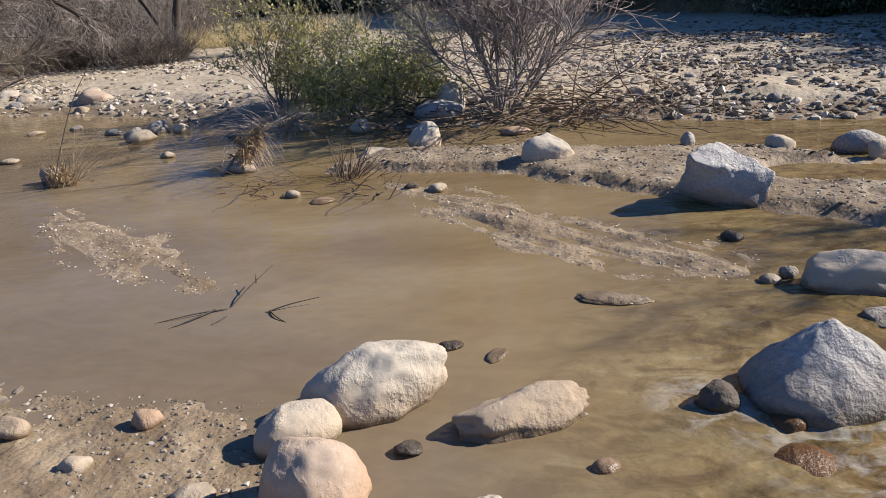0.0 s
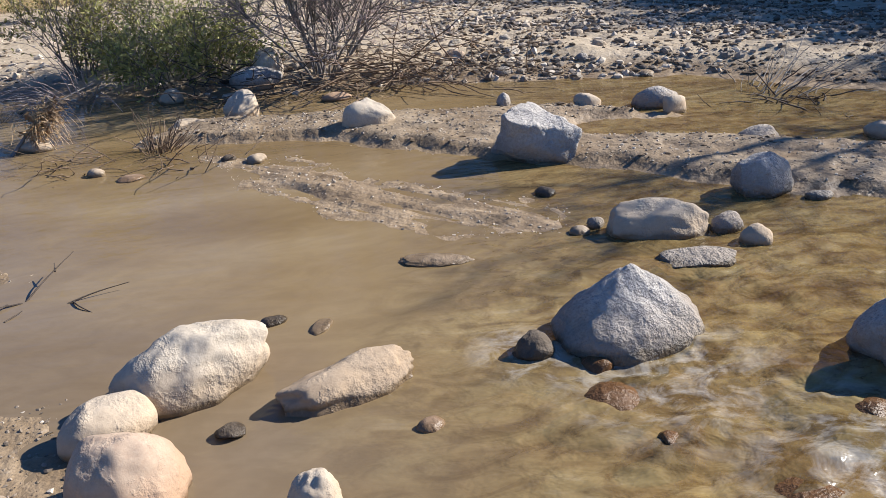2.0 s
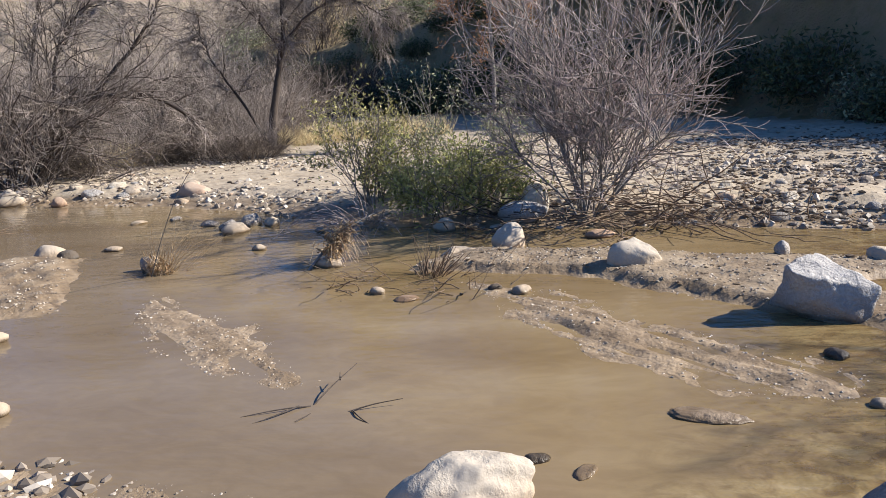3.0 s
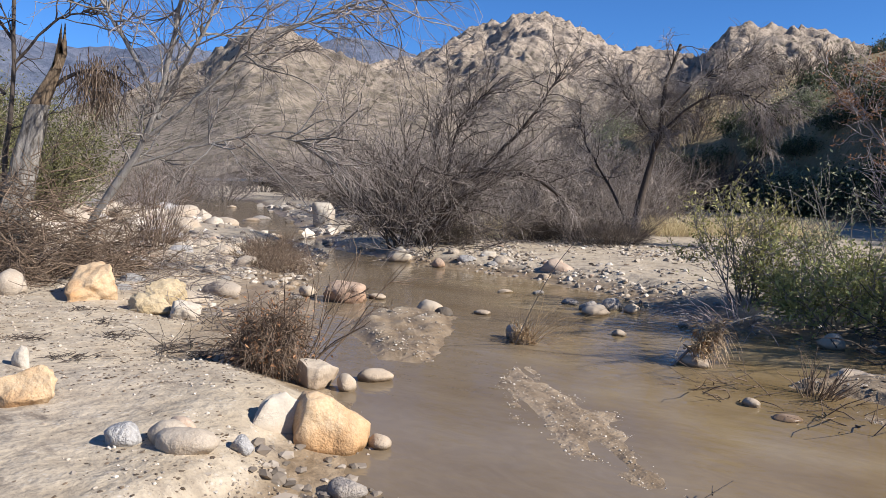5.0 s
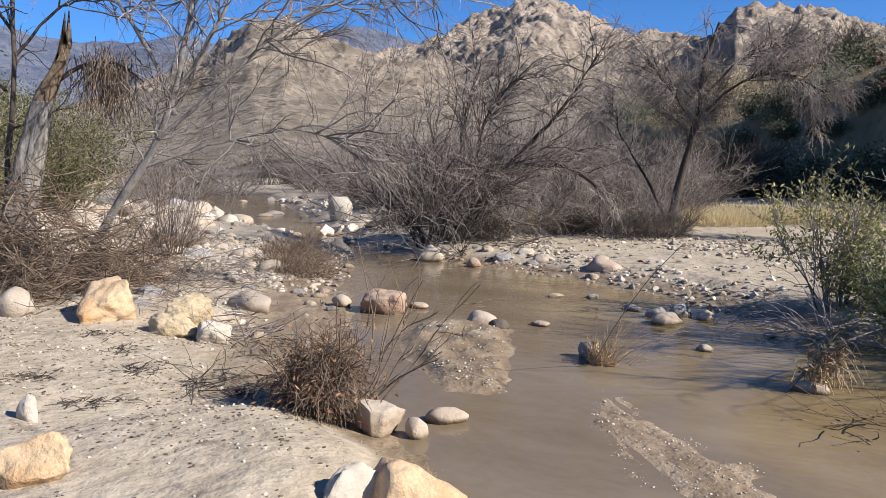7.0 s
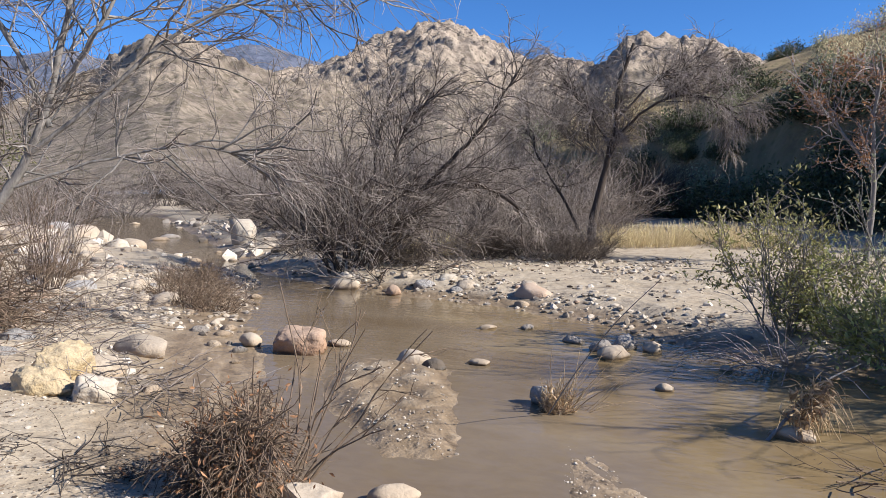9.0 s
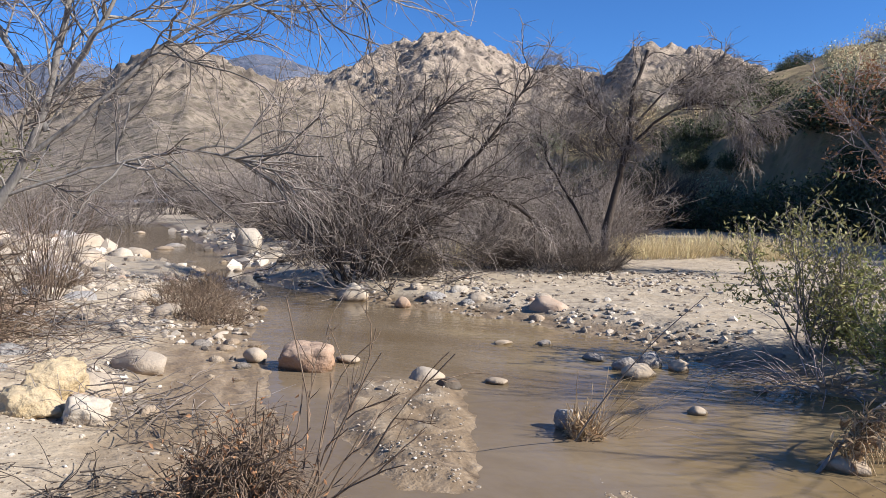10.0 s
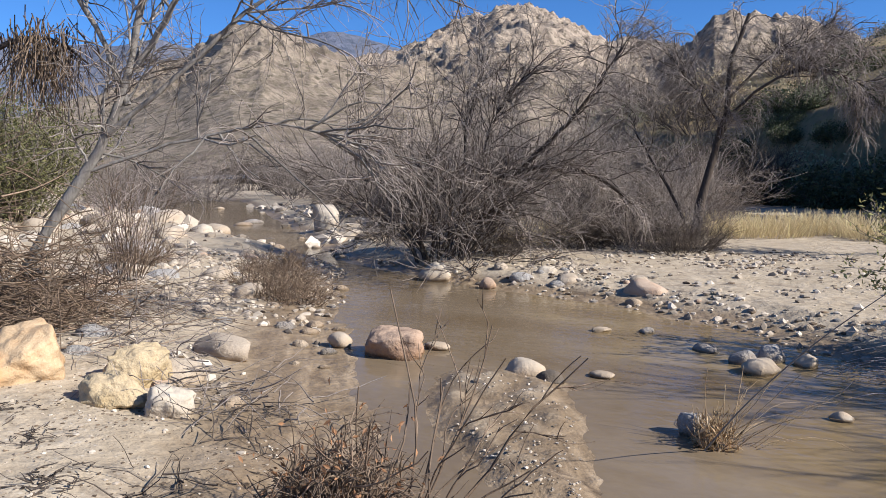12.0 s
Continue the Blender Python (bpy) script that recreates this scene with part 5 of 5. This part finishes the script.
    pale = shrub("hill_bush", -2.0, 36.0, land_z(-2.0, 36.0), "grey-green brittle bush on the dry slope", 406, 22, 1.0, 0.4, 1.3, 90, 260, 0.012, 0.006, wood=BARK_GREY, fine=TWIG, twig_len=0.35, leaf=SAGE, leaf_count=2200, leaf_size=0.10, category="bush", group="hillside bushes", jitter=0.15, split=False)
    dry = shrub("hill_bush", 1.0, 34.0, land_z(1.0, 34.0), "tawny dry bush on the grassy slope", 407, 22, 0.8, 0.4, 1.3, 90, 300, 0.012, 0.006, wood=DRY, fine=STRAW, twig_len=0.35, leaf=TAN, leaf_count=1200, leaf_size=0.10, category="bush", group="hillside bushes", jitter=0.15, split=False)
    for x, y, s in ((-7.5, 37, 2.6), (-5, 34.5, 2.8), (-3, 32, 2.6), (-1, 29.5, 2.8), (1, 27, 2.5), (3, 24.5, 2.6), (5, 22, 2.3), (6.6, 19.5, 2.3), (8, 17, 2.2), (9.2, 14, 2.2), (-1, 32.5, 2.8), (2, 29, 2.8), (5, 25, 2.6), (-10.5, 41, 3.0), (7.5, 21.5, 2.5)):
        copy_thing(bush, pose(x, y, land_z(x, y) - 0.1, 0, 0, rng.uniform(0, 360)) @ Matrix.Diagonal((s * 0.55, s * 0.55, s * 0.5, 1)))
    n = 0
    while n < 55:
        x, y = rng.uniform(-14, 16), rng.uniform(6, 46)
        d = float(inside_distance(np.array([x]), np.array([y]), HILL_FOOT)[0])
        if not 0.2 < d < 4.5:
            continue
        s = rng.uniform(0.7, 1.35)
        copy_thing((bush, bush, pale)[n % 3], pose(x, y, land_z(x, y) - 0.08, 0, 0, rng.uniform(0, 360)) @ Matrix.Diagonal((s, s, s * 0.9, 1)))
        n += 1
    n = 0
    while n < 105:
        x, y = rng.uniform(-24, 40), rng.uniform(8, 85)
        h = float(hill_height(np.array([x]), np.array([y]))[0])
        if h < 0.4 or (y > 55 and rng.random() < 0.5):
            continue
        s = rng.uniform(0.6, 1.5) * (1 + max(0, y - 25) / 60)
        # the shade-darkened bush mostly low down, paler ones on the upper slope
        src = bush if h < 4.2 and rng.random() < 0.75 else (dry, pale, pale, dry, bush)[rng.integers(0, 5)]
        copy_thing(src, pose(x, y, h - 0.08, 0, 0, rng.uniform(0, 360)) @ Matrix.Diagonal((s, s, s * rng.uniform(0.8, 1.2), 1)))
        n += 1
    tree("rusty_tree", -0.9, 17.2, land_z(-0.9, 17.2), "slender tree with sparse rusty dead leaves", 408,
         [(0.06, [(0, 0, -0.1), (0.1, 0, 1.2), (0.0, 0, 2.4), (0.15, 0.1, 3.6)]), (0.035, [(0.05, 0, 1.4), (0.6, 0.1, 2.3), (0.9, 0.2, 3.2)]), (0.035, [(0.05, 0, 1.6), (-0.5, 0, 2.4), (-0.8, 0.1, 3.0)])],
         BARK_GREY, TWIG_RED, 50, 160, 500, 0.8, 0.35, 0.0, 0.004, RUSTLEAF, 1800, 0.075)
    for i, (x, y, w, c) in enumerate(((-5.6, 20.4, 1.4, 1500), (-4.2, 21.6, 1.0, 900), (-8.9, 16.3, 0.9, 700), (-3.0, 20.4, 0.8, 600))):
        grass("grass_patch", x, y, ground_z(x, y), "patch of tall straw-yellow dry grass", 410 + i, c, 0.6, w, 0.35, TAN, "yellow grass patches", r=0.007, sag=-0.06)


build_background()


# ---- loose stones: cobbles one by one, gravel as stuff ----
def build_cobbles():
    rng = np.random.default_rng(501)
    shapes = []
    for i in range(12):
        v, f = stone_shape(520 + i, 3, (0.15, 0.4, 0.7)[i % 3], 0, 0.5)
        v = v / np.abs(v).max(0) * (0.5, 0.36 + 0.1 * rng.random(), 0.26 + 0.1 * rng.random())
        shapes.append(mesh_from("cobble", v, f, (COBBLE, PINK, COBBLE, GREY, COBBLE, PALE)[i % 6]))
    def scatter(count, xs, ys, lo, hi, ok, group, label):
        n = tries = 0
        while n < count and tries < 9000:
            tries += 1
            x, y = rng.uniform(*xs), rng.uniform(*ys)
            z = ground_z(x, y)
            if not ok(x, y, z):
                continue
            s = lo + (hi - lo) * rng.random() ** 2.2
            ob = new("cobble", shapes[rng.integers(0, 12)])
            ob.matrix_world = pose(x, y, z - 0.05 * s, rng.uniform(-12, 12), rng.uniform(-12, 12), rng.uniform(0, 360)) @ Matrix.Diagonal((s, s, s, 1))
            tagged(ob, label, "rock", group)
            n += 1
    scatter(12, (-9.5, -5.6), (5.4, 10.5), 0.10, 0.3, lambda x, y, z: -0.01 < z < 0.09, "cobbles in the mud", "tan cobble sunk in the damp mud flat")
    scatter(98, (-12.5, -5.2), (5.2, 12.5), 0.14, 0.5, lambda x, y, z: 0.10 < z < 0.5 and y > 5.2 - (x + 5.2) * 0.15, "cobbles on the near bank", "pale rounded cobble on the stony near bank")
    scatter(72, (-13, 5.5), (7.6, 15.5), 0.07, 0.26, lambda x, y, z: 0.0 < z < 0.19, "cobbles on the far bank", "pale angular cobble on the gravel of the far bank")
    scatter(32, (0.3, 3.2), (8.3, 9.7), 0.07, 0.26, lambda x, y, z: z > 0.0, "cobbles under the willow", "tan cobble among the drift sticks under the willow")
    scatter(16, (0.5, 5.0), (8.2, 11.5), 0.08, 0.30, lambda x, y, z: z > 0.02, "cobbles under the willow", "pale cobble heaped beyond the far channel")
    scatter(26, (-31, -20), (14, 21.5), 0.5, 1.5, lambda x, y, z: z > 0.15 and y < 27 + (x + 16) * 0.2, "upstream boulders", "large pale boulder beside the upstream channel")
    scatter(34, (-24, -12), (7.5, 17.5), 0.25, 1.1, lambda x, y, z: z > -0.05 and z < 0.5, "cobbles upstream", "pale granite cobble beside the upstream channel")
    scatter(10, (-34, -13), (14.0, 30), 0.3, 0.9, lambda x, y, z: z < 0.0, "upstream boulders in water", "flat pale boulder standing in the upstream channel")


build_cobbles()


def build_gravel():
    rng = np.random.default_rng(601)
    v, f = BALL[1]
    def spread(name, label, count, xs, ys, lo, hi, mat, zlo, zhi, bare=0.42, keep=None, thick=1.0):
        x, y = rng.uniform(*xs, count), rng.uniform(*ys, count)
        z = ground_height(x, y)
        clump = fbm(x * 1.4, y * 1.4, 3, 77)
        ok = (z > zlo) & (z < zhi) & (clump + rng.normal(size=count) * 0.1 > bare)
        if keep is not None:
            ok &= keep(x, y)
        x, y, z = x[ok], y[ok], z[ok]
        m = len(x)
        s = lo + (hi - lo) * rng.random(m) ** 3
        a = rng.uniform(0, 2 * math.pi, m)
        sh = v[None] * (1 + 0.23 * rng.normal(size=(m, len(v), 1)))
        sh = sh * np.stack([s * 0.5, s * rng.uniform(0.3, 0.5, m), s * rng.uniform(0.18, 0.4, m) * thick], 1)[:, None, :]
        px = sh[..., 0] * np.cos(a)[:, None] - sh[..., 1] * np.sin(a)[:, None] + x[:, None]
        py = sh[..., 0] * np.sin(a)[:, None] + sh[..., 1] * np.cos(a)[:, None] + y[:, None]
        pz = sh[..., 2] + (z + 0.06 * s)[:, None]
        faces = (f[None] + (np.arange(m) * len(v))[:, None, None]).reshape(-1, 3)
        ob = new(name, mesh_from(name, np.stack([px, py, pz], -1).reshape(-1, 3), faces, mat, False))
        tagged(ob, label, "gravel", kind="stuff")
    n2 = Nodes("drift_and_shade_litter")
    n = Nodes("mixed_gravel")
    rnd = n.add("NewGeometry").outputs["Random Per Island"]
    c = n.ramp(rnd, (0.0, (0.16, 0.13, 0.10)), (0.3, (0.34, 0.28, 0.215)), (0.65, (0.46, 0.385, 0.30)), (1.0, (0.60, 0.525, 0.43)))
    at = n.place("World")
    c = n.mix(n.span(n.noise(at, 90.0), 0.5, 0.7, 0, 0.5), c, (0.2, 0.17, 0.14))
    mixed = n.done(c, 0.85, 0.3)
    dark = n2.done(n2.ramp(n2.add("NewGeometry").outputs["Random Per Island"], (0.0, (0.07, 0.05, 0.035)), (0.6, (0.15, 0.11, 0.075)), (1.0, (0.24, 0.17, 0.11))), 0.9, 0.2)
    n3 = Nodes("damp_and_shade_gravel")
    damp = n3.done(n3.ramp(n3.add("NewGeometry").outputs["Random Per Island"], (0.0, (0.09, 0.07, 0.05)), (0.5, (0.22, 0.175, 0.13)), (0.85, (0.32, 0.26, 0.20)), (1.0, (0.52, 0.46, 0.38))), 0.6, 0.4)
    n4 = Nodes("pale_grit")
    pale = n4.done(n4.ramp(n4.add("NewGeometry").outputs["Random Per Island"], (0.0, (0.28, 0.22, 0.16)), (0.4, (0.46, 0.38, 0.29)), (1.0, (0.64, 0.56, 0.46))), 0.8, 0.3)
    spread("leaf_litter", "dark bits of bark and leaf strewn on the sand", 19000, (-8.5, -2.4), (1.8, 6.2), 0.004, 0.03, dark, 0.03, 0.6, 0.44, thick=0.4)
    spread("far_litter", "dark drift bits strewn over the far bank", 9000, (-13, 9), (8, 17), 0.015, 0.11, dark, 0.03, 0.5, 0.45, thick=0.6)
    spread("far_bank_gravel", "pale loose gravel along the far waterline", 17000, (-13, 6), (7.5, 16), 0.02, 0.13, mixed, 0.0, 0.26, 0.46)
    spread("bar_gravel", "fine gravel on the low bar in the stream", 30000, (-1.2, 6), (3.4, 7.6), 0.004, 0.026, mixed, 0.03, 0.25, 0.2)
    spread("bar_litter", "dark drift bits and rubble on the low bar", 6000, (-1.2, 7), (3.4, 7.8), 0.006, 0.05, dark, 0.03, 0.3, 0.3, thick=0.5)
    # dark bits and dark-toned rubble put the hill's shade onto this bank
    spread("side_shade_rubble", "rubble on the bank beyond the bar, dark for the shade there", 13000, (2.0, 11), (6.5, 15), 0.015, 0.10, dark, 0.02, 0.6, 0.38, thick=0.7)
    spread("side_rubble", "rubble on the bank beyond the bar, toned down for its shade", 6000, (1.5, 10), (7.5, 12), 0.02, 0.13, damp, 0.0, 0.6, 0.45)
    spread("near_bank_gravel", "dark and pale grit on the muddy near bank", 12000, (-3.2, 1.0), (1.8, 3.9), 0.005, 0.024, damp, -0.015, 0.14)
    spread("sand_gravel", "scattered pebbles on the sandy point", 5000, (-8, -2.6), (2.4, 6), 0.005, 0.036, mixed, 0.0, 0.6, 0.45)
    spread("cobble_bank_gravel", "loose gravel between the cobbles", 3500, (-13, -4.8), (5.2, 12.5), 0.02, 0.12, mixed, 0.06, 0.4)
    spread("riffle_gravel", "wet gravel just breaking the water", 16000, (-3.2, 2.0), (4.0, 6.8), 0.005, 0.018, pale, -0.007, 0.03, 0.46)
    spread("upstream_rubble", "tan rubble strewn over the upstream banks", 2000, (-34, -12), (8, 30), 0.12, 0.6, mixed, -0.03, 0.6, 0.47)
    spread("island_gravel", "gravel crust on the mud bar", 5200, (-5.5, -3.3), (5.4, 7.9), 0.006, 0.028, mixed, 0.02, 0.25, 0.4)
    spread("wet_pebbles", "wet pebbles at the foot of the golden boulder", 900, (-3.1, -1.6), (3.15, 4.0), 0.02, 0.11, damp, -0.05, 0.12, 0.35)


build_gravel()
